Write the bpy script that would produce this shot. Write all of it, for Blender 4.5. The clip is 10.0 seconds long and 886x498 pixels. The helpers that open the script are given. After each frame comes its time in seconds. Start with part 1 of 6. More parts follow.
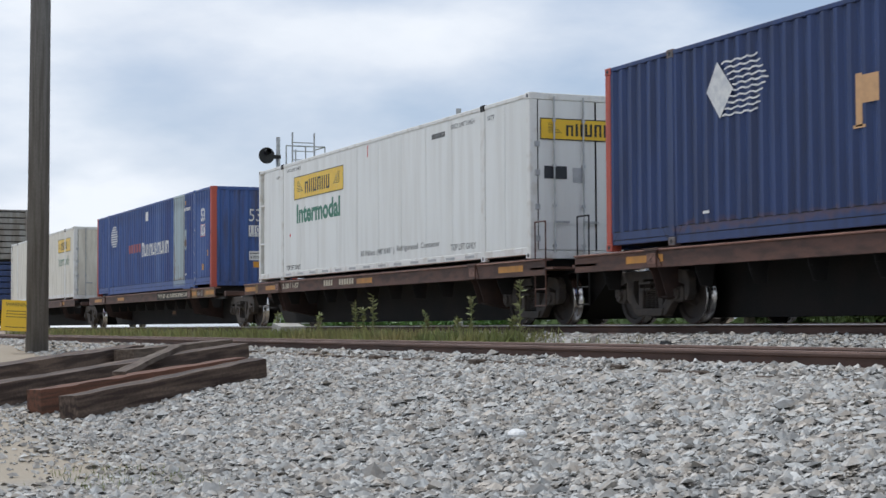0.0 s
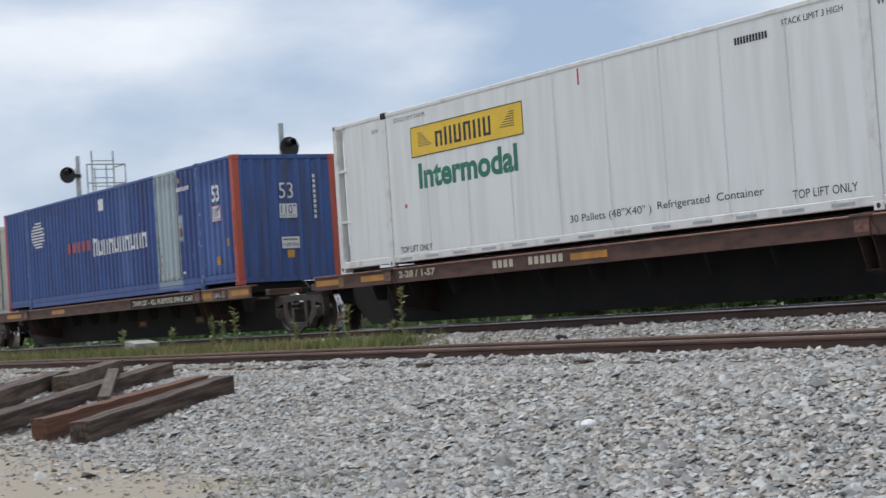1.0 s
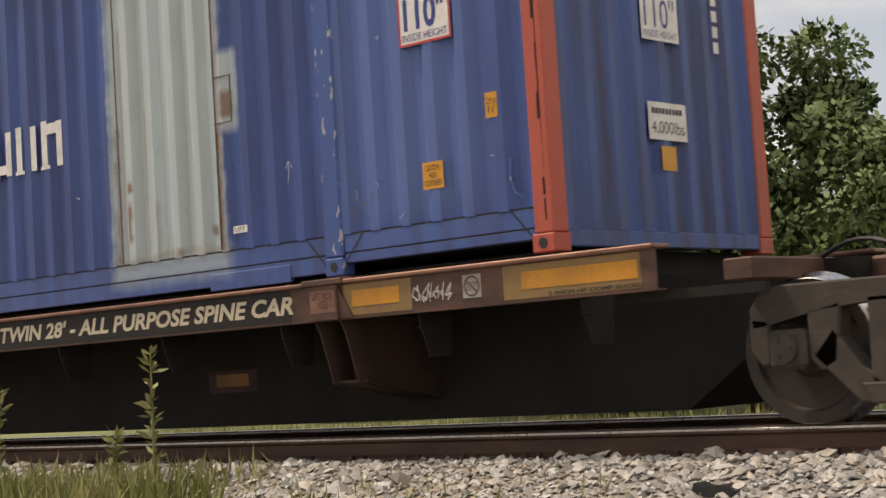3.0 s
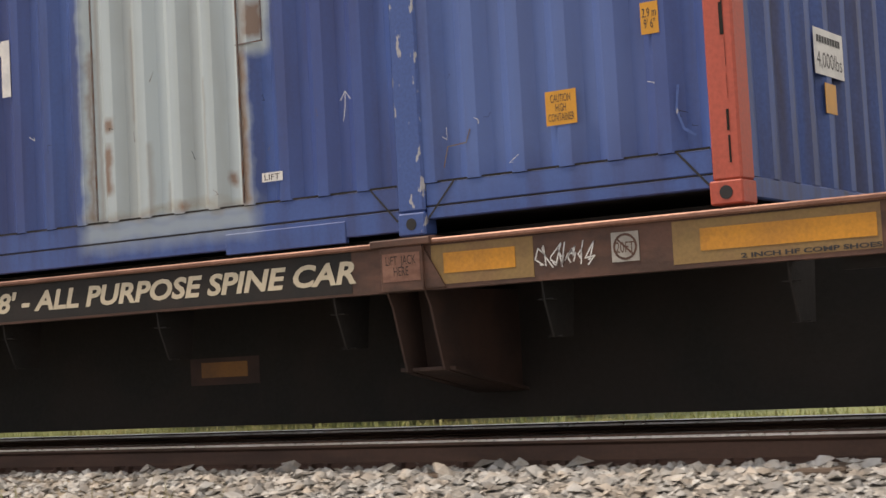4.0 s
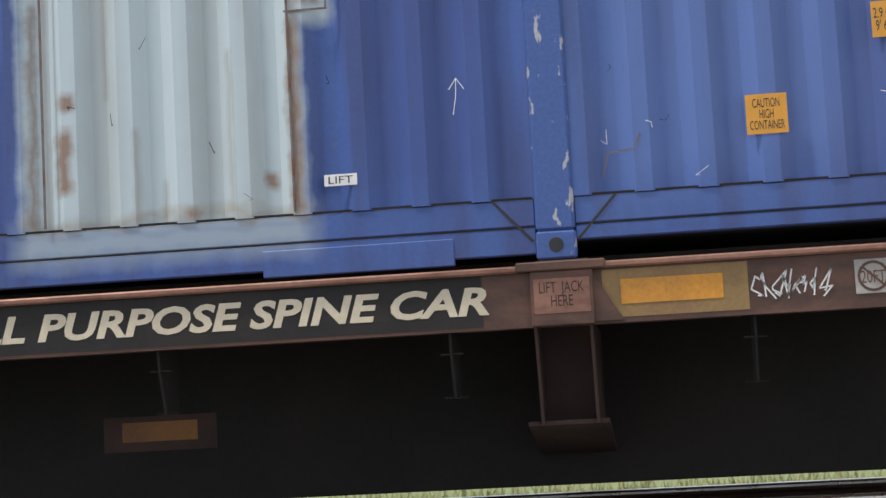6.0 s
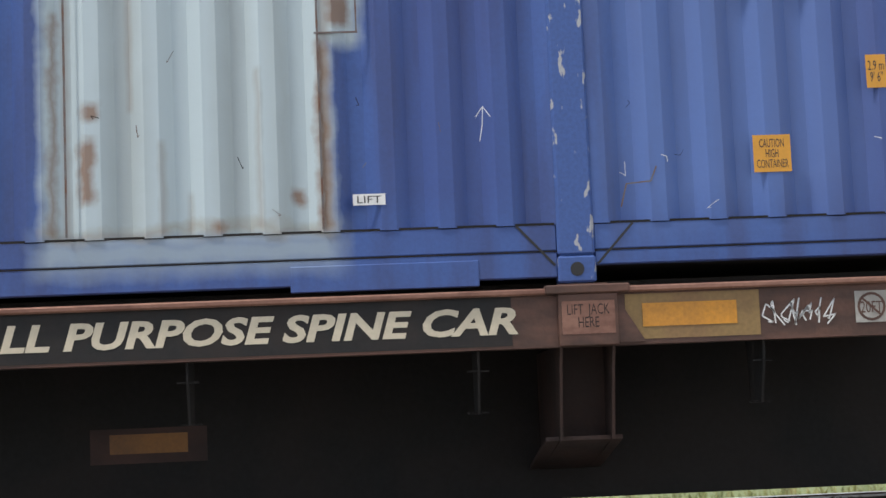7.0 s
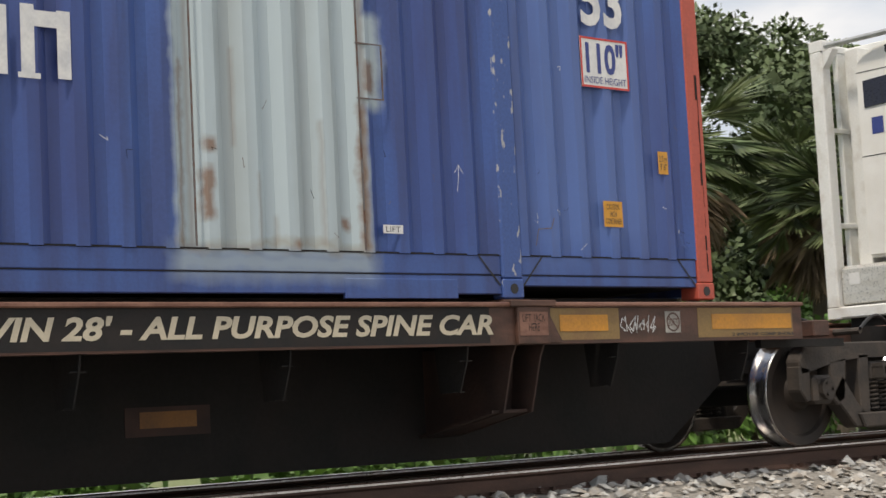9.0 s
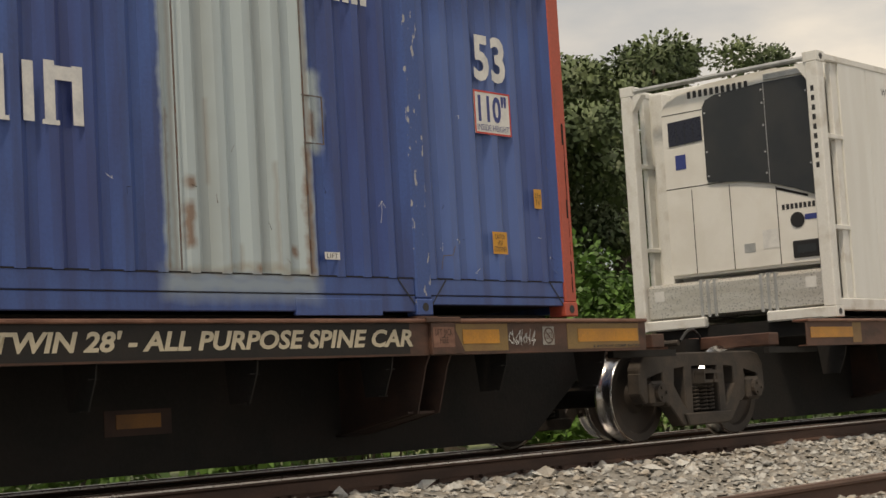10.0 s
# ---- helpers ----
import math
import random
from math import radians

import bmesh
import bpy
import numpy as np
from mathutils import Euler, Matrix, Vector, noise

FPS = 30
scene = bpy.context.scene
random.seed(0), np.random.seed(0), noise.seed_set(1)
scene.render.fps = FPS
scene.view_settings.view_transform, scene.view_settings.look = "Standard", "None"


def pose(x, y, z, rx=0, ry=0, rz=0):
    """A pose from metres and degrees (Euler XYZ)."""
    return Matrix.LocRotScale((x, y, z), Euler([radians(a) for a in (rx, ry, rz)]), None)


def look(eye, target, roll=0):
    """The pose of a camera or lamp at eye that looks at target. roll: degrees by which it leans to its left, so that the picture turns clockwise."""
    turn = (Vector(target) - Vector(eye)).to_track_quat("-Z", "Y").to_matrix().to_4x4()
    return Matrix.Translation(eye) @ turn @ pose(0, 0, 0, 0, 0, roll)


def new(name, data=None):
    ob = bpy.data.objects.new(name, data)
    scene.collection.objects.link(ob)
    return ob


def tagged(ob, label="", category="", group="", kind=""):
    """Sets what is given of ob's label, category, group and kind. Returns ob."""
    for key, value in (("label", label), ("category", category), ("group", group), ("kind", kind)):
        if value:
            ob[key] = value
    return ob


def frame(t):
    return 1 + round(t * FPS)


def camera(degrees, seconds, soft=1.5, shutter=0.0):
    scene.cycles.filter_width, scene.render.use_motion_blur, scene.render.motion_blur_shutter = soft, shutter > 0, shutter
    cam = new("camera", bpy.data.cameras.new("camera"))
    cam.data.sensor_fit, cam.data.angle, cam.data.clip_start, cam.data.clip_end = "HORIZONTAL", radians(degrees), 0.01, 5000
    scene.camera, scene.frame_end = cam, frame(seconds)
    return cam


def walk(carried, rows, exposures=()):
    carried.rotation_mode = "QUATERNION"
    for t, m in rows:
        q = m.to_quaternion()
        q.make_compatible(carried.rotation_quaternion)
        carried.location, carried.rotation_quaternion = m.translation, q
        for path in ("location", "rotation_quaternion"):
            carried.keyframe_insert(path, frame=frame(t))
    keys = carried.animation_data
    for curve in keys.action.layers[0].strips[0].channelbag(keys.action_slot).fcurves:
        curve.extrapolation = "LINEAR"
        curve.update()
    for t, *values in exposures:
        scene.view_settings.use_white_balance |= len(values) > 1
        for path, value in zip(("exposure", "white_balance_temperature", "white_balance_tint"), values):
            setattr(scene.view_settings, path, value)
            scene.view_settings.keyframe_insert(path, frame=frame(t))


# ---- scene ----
# Train of intermodal containers on spine cars, seen from beside a disused siding.
# x runs along the track the way the train goes, y away from the camera, z up from the rail tops.

# ---- camera ----
PATH = [
    (0, 10.652, -0.347, -0.015, 66.90, 2.62, -0.28),
    (0.5, 11.187, -1.304, 0.104, 64.79, 2.56, -3.05),
    (1, 11.166, -3.618, 0.212, 57.59, 2.20, -3.84),
    (1.5, 4.602, -2.745, 0.403, 48.97, 2.84, -4.55),
    (2, -0.087, 0.223, 0.516, 44.36, 3.15, -4.82),
    (2.5, -2.296, 2.076, 0.449, 42.73, 3.55, -3.65),
    (3, -4.933, 4.247, 0.459, 42.10, 4.06, -3.58),
    (3.2, -5.379, 4.703, 0.451, 41.24, 4.07, -3.72),
    (4.3, -3.486, 4.790, 0.449, 29.66, 3.96, -2.75),
    (4.5, -3.198, 4.778, 0.446, 27.13, 4.14, -2.69),
    (5, -2.719, 4.646, 0.435, 19.08, 4.13, -2.66),
    (5.5, -2.033, 4.888, 0.440, 13.24, 4.68, -2.80),
    (5.7, -1.765, 4.879, 0.446, 10.40, 5.15, -3.02),
    (6.8, 1.063, 4.639, 0.469, -0.24, 6.25, -2.43),
    (7, 1.353, 4.513, 0.472, -3.57, 6.16, -2.41),
    (7.5, 2.026, 4.244, 0.469, -13.11, 5.93, -2.48),
    (8, 2.673, 4.191, 0.470, -23.31, 5.78, -2.52),
    (8.5, 3.326, 4.309, 0.464, -32.24, 5.62, -2.80),
    (9, 4.043, 4.205, 0.459, -39.63, 5.36, -2.94),
    (9.5, 5.008, 4.101, 0.463, -45.89, 4.99, -3.10),
    (10, 6.260, 3.932, 0.467, -49.44, 5.24, -3.37),
]      # seconds, place, heading to the left, pitch, roll
LENS = 29.5


def aim(x, y, z, yaw, pitch, roll):
    a, b = radians(yaw), radians(pitch)
    way = Vector((-math.sin(a) * math.cos(b), math.cos(a) * math.cos(b), math.sin(b)))
    return look(Vector((x, y, z)), Vector((x, y, z)) + way, roll)


cam = camera(LENS, 10.0, soft=1.5, shutter=0.1)
walk(cam, [(t, aim(*row)) for t, *row in PATH],
     exposures=[(0, -0.08, 6150, 10), (1.0, -0.1, 6200, 10), (1.5, -0.36, 6450, 10), (2.0, -0.2, 6900, 10), (2.5, 0.15, 7900, 13), (3.2, 0.2, 8400, 17),
                (4.3, 0.32, 7700, 17), (5.0, 0.2, 7200, 15), (5.5, 0.5, 6800, 13), (7.0, 0.47, 6600, 11), (8.5, 0.34, 6750, 11), (9.2, 0.16, 7600, 12), (9.5, 0.12, 8100, 12), (10, -0.3, 8500, 12)])

# ---- sky and sun ----
SUN_HIGH, SUN_TURN = 62, 246      # degrees above the horizon; heading it comes from, 180 is from the camera's side
world = bpy.data.worlds.new("sky")
scene.world = world
world.use_nodes = True
wt = world.node_tree
for n in list(wt.nodes):
    wt.nodes.remove(n)
w_out = wt.nodes.new("ShaderNodeOutputWorld")
w_bg = wt.nodes.new("ShaderNodeBackground")
w_sky = wt.nodes.new("ShaderNodeTexSky")
w_sky.sky_type, w_sky.sun_disc = "NISHITA", False
w_sky.sun_elevation, w_sky.sun_rotation = radians(SUN_HIGH), radians(SUN_TURN)
w_sky.dust_density, w_sky.air_density = 1.2, 1.0
w_co = wt.nodes.new("ShaderNodeTexCoord")
w_map = wt.nodes.new("ShaderNodeMapping")
w_map.inputs["Scale"].default_value = (1.0, 1.0, 2.6)
w_map.inputs["Location"].default_value = (0.35, 0.1, 0.0)
w_n1 = wt.nodes.new("ShaderNodeTexNoise")
w_n1.inputs["Scale"].default_value, w_n1.inputs["Detail"].default_value = 2.6, 8.0
w_n1.inputs["Roughness"].default_value = 0.5
w_ramp = wt.nodes.new("ShaderNodeValToRGB")
w_ramp.color_ramp.elements[0].position, w_ramp.color_ramp.elements[1].position = 0.48, 0.64
w_n2 = wt.nodes.new("ShaderNodeTexNoise")
w_n2.inputs["Scale"].default_value, w_n2.inputs["Detail"].default_value = 5.0, 6.0
w_shade = wt.nodes.new("ShaderNodeValToRGB")
w_shade.color_ramp.elements[0].position, w_shade.color_ramp.elements[1].position = 0.35, 0.65
w_shade.color_ramp.elements[0].color = (6.9, 7.4, 8.2, 1)
w_shade.color_ramp.elements[1].color = (9.4, 9.6, 9.8, 1)
w_mix = wt.nodes.new("ShaderNodeMix")
w_mix.data_type = "RGBA"
w_bg.inputs["Strength"].default_value = 0.105
wt.links.new(w_co.outputs["Generated"], w_map.inputs["Vector"])
wt.links.new(w_map.outputs["Vector"], w_n1.inputs["Vector"])
wt.links.new(w_map.outputs["Vector"], w_n2.inputs["Vector"])
w_sep = wt.nodes.new("ShaderNodeSeparateXYZ")     # thicker cloud towards both ends of the line
w_lean = wt.nodes.new("ShaderNodeMath")
w_lean.operation, w_lean.inputs[1].default_value = "MULTIPLY_ADD", 0.10
wt.links.new(w_co.outputs["Generated"], w_sep.inputs[0])
w_from, w_far = wt.nodes.new("ShaderNodeMath"), wt.nodes.new("ShaderNodeMath")
w_from.operation, w_from.inputs[1].default_value, w_far.operation = "ADD", 0.5, "ABSOLUTE"
wt.links.new(w_sep.outputs["X"], w_from.inputs[0])
wt.links.new(w_from.outputs["Value"], w_far.inputs[0])
wt.links.new(w_far.outputs["Value"], w_lean.inputs[0])
wt.links.new(w_n1.outputs["Fac"], w_lean.inputs[2])
wt.links.new(w_lean.outputs["Value"], w_ramp.inputs["Fac"])
wt.links.new(w_n2.outputs["Fac"], w_shade.inputs["Fac"])
wt.links.new(w_ramp.outputs["Color"], w_mix.inputs["Factor"])
w_haze = wt.nodes.new("ShaderNodeMix")
w_haze.data_type = "RGBA"
w_haze.inputs["Factor"].default_value = 0.6
w_haze.inputs["B"].default_value = (4.6, 5.6, 7.2, 1)
wt.links.new(w_sky.outputs["Color"], w_haze.inputs["A"])
wt.links.new(w_haze.outputs["Result"], w_mix.inputs["A"])
wt.links.new(w_shade.outputs["Color"], w_mix.inputs["B"])
wt.links.new(w_mix.outputs["Result"], w_bg.inputs["Color"])
wt.links.new(w_bg.outputs["Background"], w_out.inputs["Surface"])

sun = new("sun", bpy.data.lights.new("sun", "SUN"))
sun.data.energy, sun.data.angle, sun.data.color = 2.5, radians(7), (1.0, 0.96, 0.9)
a, b = radians(SUN_HIGH), radians(SUN_TURN)
sun.matrix_world = look((math.sin(b) * math.cos(a) * 50, math.cos(b) * math.cos(a) * 50, math.sin(a) * 50), (0, 0, 0))


# ---- materials ----
def mat(name, base, rough=0.7, metal=0.0, other=None, amount=0.5, scale=1.5, grain=30.0, bump=0.15, edge=(0.42, 0.62),
        stretch=(1, 1, 1), island=0.0, piece=0.0, fine=0.12):
    """Base colour, stained with a second colour by large noise, with a fine grain in colour and relief."""
    m = bpy.data.materials.new(name)
    m.use_nodes = True
    nt = m.node_tree
    p = nt.nodes["Principled BSDF"]
    p.inputs["Metallic"].default_value = metal
    co = nt.nodes.new("ShaderNodeTexCoord")
    mp = nt.nodes.new("ShaderNodeMapping")
    mp.inputs["Scale"].default_value = stretch
    nt.links.new(co.outputs["Object"], mp.inputs["Vector"])
    big = nt.nodes.new("ShaderNodeTexNoise")
    big.inputs["Scale"].default_value, big.inputs["Detail"].default_value = scale, 8
    small = nt.nodes.new("ShaderNodeTexNoise")
    small.inputs["Scale"].default_value, small.inputs["Detail"].default_value = grain, 5
    nt.links.new(mp.outputs["Vector"], big.inputs["Vector"])
    nt.links.new(co.outputs["Object"], small.inputs["Vector"])
    ramp = nt.nodes.new("ShaderNodeMapRange")
    ramp.inputs["From Min"].default_value, ramp.inputs["From Max"].default_value = edge
    ramp.inputs["To Max"].default_value = amount
    nt.links.new(big.outputs["Fac"], ramp.inputs["Value"])
    mix = nt.nodes.new("ShaderNodeMix")
    mix.data_type = "RGBA"
    other = other or tuple(c * 0.6 for c in base)
    mix.inputs["A"].default_value, mix.inputs["B"].default_value = (*base, 1), (*other, 1)
    nt.links.new(ramp.outputs["Result"], mix.inputs["Factor"])
    hsv = nt.nodes.new("ShaderNodeHueSaturation")
    val = nt.nodes.new("ShaderNodeMapRange")
    val.inputs["From Min"].default_value, val.inputs["From Max"].default_value = 0.3, 0.7
    val.inputs["To Min"].default_value, val.inputs["To Max"].default_value = 1 - fine, 1 + fine
    nt.links.new(small.outputs["Fac"], val.inputs["Value"])
    level = val.outputs["Result"]
    for given, source, socket in ((island, "ShaderNodeNewGeometry", "Random Per Island"), (piece, "ShaderNodeObjectInfo", "Random")):
        if given:
            src = nt.nodes.new(source)
            rng = nt.nodes.new("ShaderNodeMapRange")
            rng.inputs["To Min"].default_value, rng.inputs["To Max"].default_value = 1 - given, 1 + given
            mul = nt.nodes.new("ShaderNodeMath")
            mul.operation = "MULTIPLY"
            nt.links.new(src.outputs[socket], rng.inputs["Value"])
            nt.links.new(rng.outputs["Result"], mul.inputs[0])
            nt.links.new(level, mul.inputs[1])
            level = mul.outputs["Value"]
    nt.links.new(level, hsv.inputs["Value"])
    nt.links.new(mix.outputs["Result"], hsv.inputs["Color"])
    nt.links.new(hsv.outputs["Color"], p.inputs["Base Color"])
    ro = nt.nodes.new("ShaderNodeMapRange")
    ro.inputs["To Min"].default_value, ro.inputs["To Max"].default_value = max(rough - 0.12, 0.05), min(rough + 0.12, 1)
    nt.links.new(small.outputs["Fac"], ro.inputs["Value"])
    nt.links.new(ro.outputs["Result"], p.inputs["Roughness"])
    if bump:
        bp = nt.nodes.new("ShaderNodeBump")
        bp.inputs["Strength"].default_value, bp.inputs["Distance"].default_value = bump, 0.01
        nt.links.new(small.outputs["Fac"], bp.inputs["Height"])
        nt.links.new(bp.outputs["Normal"], p.inputs["Normal"])
    return m


def tint_boxes(m, colour, boxes, soft=0.06, wobble=0.12, amount=1.0, freq=7.0):
    """Lays a second colour over m inside boxes (x0, x1, z0, z1) of the thing's own space, with ragged edges."""
    nt = m.node_tree
    p = nt.nodes["Principled BSDF"]
    co = nt.nodes.new("ShaderNodeTexCoord")
    nz = nt.nodes.new("ShaderNodeTexNoise")
    nz.inputs["Scale"].default_value, nz.inputs["Detail"].default_value = freq, 6
    nt.links.new(co.outputs["Object"], nz.inputs["Vector"])
    sub = nt.nodes.new("ShaderNodeVectorMath")
    sub.operation = "SUBTRACT"
    sub.inputs[1].default_value = (0.5, 0.5, 0.5)
    nt.links.new(nz.outputs["Color"], sub.inputs[0])
    sc = nt.nodes.new("ShaderNodeVectorMath")
    sc.operation = "SCALE"
    sc.inputs["Scale"].default_value = wobble
    nt.links.new(sub.outputs["Vector"], sc.inputs[0])
    add = nt.nodes.new("ShaderNodeVectorMath")
    nt.links.new(co.outputs["Object"], add.inputs[0])
    nt.links.new(sc.outputs["Vector"], add.inputs[1])
    sep = nt.nodes.new("ShaderNodeSeparateXYZ")
    nt.links.new(add.outputs["Vector"], sep.inputs[0])

    def math_node(op, a, b):
        n = nt.nodes.new("ShaderNodeMath")
        n.operation = op
        for i, v in enumerate((a, b)):
            if isinstance(v, (int, float)):
                n.inputs[i].default_value = v
            else:
                nt.links.new(v, n.inputs[i])
        return n.outputs[0]

    total = None
    for x0, x1, z0, z1 in boxes:
        inside = None
        for axis, lo, hi in (("X", x0, x1), ("Z", z0, z1)):
            mid, half = (lo + hi) / 2, (hi - lo) / 2
            off = math_node("ABSOLUTE", math_node("SUBTRACT", sep.outputs[axis], mid), 0)
            r = nt.nodes.new("ShaderNodeMapRange")
            r.inputs["From Min"].default_value, r.inputs["From Max"].default_value = half + soft / 2, half - soft / 2
            nt.links.new(off, r.inputs["Value"])
            inside = r.outputs["Result"] if inside is None else math_node("MULTIPLY", inside, r.outputs["Result"])
        total = inside if total is None else math_node("MAXIMUM", total, inside)
    total = math_node("MULTIPLY", total, amount)
    was = p.inputs["Base Color"].links[0].from_socket
    mix = nt.nodes.new("ShaderNodeMix")
    mix.data_type = "RGBA"
    mix.inputs["B"].default_value = (*colour, 1)
    nt.links.new(total, mix.inputs["Factor"])
    nt.links.new(was, mix.inputs["A"])
    nt.links.new(mix.outputs["Result"], p.inputs["Base Color"])
    return m


BLUE = (0.042, 0.095, 0.295)
M_BLUE = mat("blue_paint", BLUE, 0.5, other=(0.036, 0.06, 0.18), amount=0.8, scale=2.2, stretch=(3, 3, 0.35), grain=45, bump=0.08, fine=0.08)
tint_boxes(M_BLUE, (0.42, 0.505, 0.535), [(11.64, 13.02, 0.285, 2.9), (12.9, 13.17, 1.2, 1.8)], soft=0.07, wobble=0.08)
tint_boxes(M_BLUE, (0.34, 0.42, 0.45), [(11.6, 13.05, 0.13, 0.3)], soft=0.14, wobble=0.1, amount=0.7)
tint_boxes(M_BLUE, (0.25, 0.265, 0.25), [(11.95, 12.12, 0.3, 2.9), (12.5, 12.62, 0.3, 2.9), (12.75, 12.8, 0.3, 2.9)], soft=0.12, wobble=0.12, amount=0.45, freq=3)
tint_boxes(M_BLUE, (0.30, 0.27, 0.21), [(11.64, 13.02, 0.285, 0.345)], soft=0.06, wobble=0.2, amount=0.6, freq=6)
tint_boxes(M_BLUE, (0.19, 0.085, 0.032), [(11.815, 11.885, 0.46, 0.76), (11.84, 11.91, 0.86, 0.94), (12.82, 12.88, 0.42, 0.5), (12.95, 13.0, 0.3, 1.2),
                                     (11.68, 11.7, 0.3, 1.4), (13.02, 13.12, 1.3, 1.5), (12.45, 12.49, 0.3, 0.36)], soft=0.045, wobble=0.08, amount=0.8, freq=11)
tint_boxes(M_BLUE, (0.032, 0.05, 0.19), [(13.28, 13.95, 0.3, 2.9), (10.6, 11.2, 0.3, 2.9), (15.3, 15.9, 0.3, 2.0)], soft=0.35, wobble=0.25, amount=0.5, freq=2)
tint_boxes(M_BLUE, (0.10, 0.17, 0.40), [(14.35, 15.6, 0.3, 2.4), (9.2, 9.9, 0.3, 2.9)], soft=0.4, wobble=0.3, amount=0.6, freq=2)
tint_boxes(M_BLUE, (0.20, 0.13, 0.08), [(12.2, 12.22, 0.3, 0.75), (12.33, 12.345, 0.3, 0.5), (12.66, 12.68, 0.32, 1.1), (12.05, 12.07, 0.9, 1.5), (11.74, 11.77, 0.3, 2.2), (12.97, 13.02, 0.3, 2.6)], soft=0.035, wobble=0.03, amount=0.45, freq=9)
# soft darker band a little below the top rail
tint_boxes(M_BLUE, (0.045, 0.055, 0.10), [(3, 16, 2.55, 2.72)], soft=0.3, wobble=0.25, amount=0.35)
M_BLUE_END = mat("blue_end_paint", (0.05, 0.10, 0.29), 0.55, other=(0.06, 0.045, 0.04), amount=0.75, scale=1.6, stretch=(1, 4, 0.3), grain=40, bump=0.1, edge=(0.45, 0.7))
M_NAVY = mat("deep_blue_paint", (0.022, 0.046, 0.145), 0.45, other=(0.018, 0.03, 0.085), amount=0.7, scale=1.5, stretch=(3, 3, 0.35), grain=45, bump=0.06, fine=0.08)
tint_boxes(M_NAVY, (0.13, 0.055, 0.03), [(2.0, 16, 0.23, 0.30)], soft=0.1, wobble=0.35, amount=0.55, freq=5)
M_POST = mat("chipped_blue_post", (0.042, 0.092, 0.28), 0.55, other=(0.42, 0.42, 0.41), amount=0.85, scale=12, stretch=(1.7, 1.7, 0.7), edge=(0.605, 0.635), grain=50, bump=0.15)
M_RED = mat("faded_red_paint", (0.44, 0.085, 0.055), 0.55, other=(0.20, 0.06, 0.045), amount=0.6, scale=3, stretch=(2, 2, 0.4), grain=40, bump=0.12, edge=(0.5, 0.7))
M_CAST = mat("worn_steel_casting", (0.16, 0.15, 0.15), 0.6, 0.4, other=(0.14, 0.06, 0.03), amount=0.8, scale=12, grain=60, bump=0.3)
M_WHITE = mat("white_panel_paint", (0.76, 0.77, 0.745), 0.38, other=(0.62, 0.61, 0.57), amount=0.45, scale=1.2, stretch=(3, 3, 0.3), grain=70, bump=0.02, fine=0.025, piece=0.02)
M_WHITE_FRAME = mat("white_frame_paint", (0.72, 0.72, 0.69), 0.45, other=(0.45, 0.40, 0.33), amount=0.6, scale=4, grain=50, bump=0.08, edge=(0.5, 0.72), fine=0.05)
M_CREAM = mat("cream_white_paint", (0.70, 0.67, 0.58), 0.5, other=(0.5, 0.46, 0.38), amount=0.6, scale=2, stretch=(2, 2, 0.4), grain=40, bump=0.05, fine=0.05)
M_UNIT = mat("white_moulded_cover", (0.77, 0.76, 0.72), 0.35, other=(0.62, 0.59, 0.53), amount=0.4, scale=2.5, grain=80, bump=0.02, fine=0.02)
M_GRILLE = mat("dark_grille_panel", (0.035, 0.04, 0.045), 0.45, 0.3, other=(0.06, 0.06, 0.06), amount=0.5, scale=2, grain=160, bump=0.25)
M_ALU = mat("polished_aluminium", (0.66, 0.64, 0.60), 0.3, 0.55, other=(0.46, 0.43, 0.38), amount=0.6, scale=3, stretch=(1, 0.3, 4), grain=60, bump=0.04)
M_STEEL_LIGHT = mat("galvanised_steel", (0.48, 0.49, 0.49), 0.5, 0.5, scale=6, grain=60, bump=0.1)
M_BROWN = mat("oxide_brown_steel", (0.115, 0.055, 0.038), 0.62, 0.1, other=(0.05, 0.027, 0.02), amount=0.8, scale=2.5, grain=35, bump=0.25, stretch=(1, 1, 3))
# darker copy of the brown, with the brackets' shade under the sill in its colour
M_BROWN_DARK = mat("darkened_brown_steel", (0.028, 0.016, 0.013), 0.8, 0.0, other=(0.06, 0.03, 0.022), amount=0.7, scale=3, grain=35, bump=0.25)
M_WEED = mat("pale_weed_leaf", (0.20, 0.23, 0.085), 0.7, other=(0.30, 0.26, 0.13), amount=0.7, scale=3, grain=6, bump=0.0, island=0.3)
M_LIP = mat("rubbed_steel_lip", (0.27, 0.14, 0.10), 0.42, 0.45, other=(0.15, 0.07, 0.05), amount=0.8, scale=3, stretch=(1, 4, 4), grain=40, bump=0.15)
M_BLACK_PANEL = mat("black_sign_paint", (0.0085, 0.008, 0.008), 0.75, other=(0.03, 0.018, 0.013), amount=0.35, scale=4, grain=40, bump=0.1)
# near-black steel: shade below the cars sits in its colour; joints use it too
M_DARK = mat("near_black_steel", (0.0065, 0.006, 0.0055), 0.9, 0.0, other=(0.013, 0.0095, 0.008), amount=0.8, scale=2, grain=30, bump=0.3)
M_TRUCK = mat("dusty_cast_steel", (0.045, 0.038, 0.033), 0.8, 0.1, other=(0.075, 0.058, 0.046), amount=0.7, scale=5, grain=40, bump=0.35)
M_WHEEL = mat("brown_wheel_steel", (0.03, 0.024, 0.021), 0.65, 0.3, other=(0.05, 0.036, 0.028), amount=0.7, scale=4, grain=40, bump=0.2)
M_TREAD = mat("polished_wheel_tread", (0.62, 0.61, 0.60), 0.22, 1.0, other=(0.4, 0.38, 0.36), amount=0.4, scale=5, grain=50, bump=0.03)
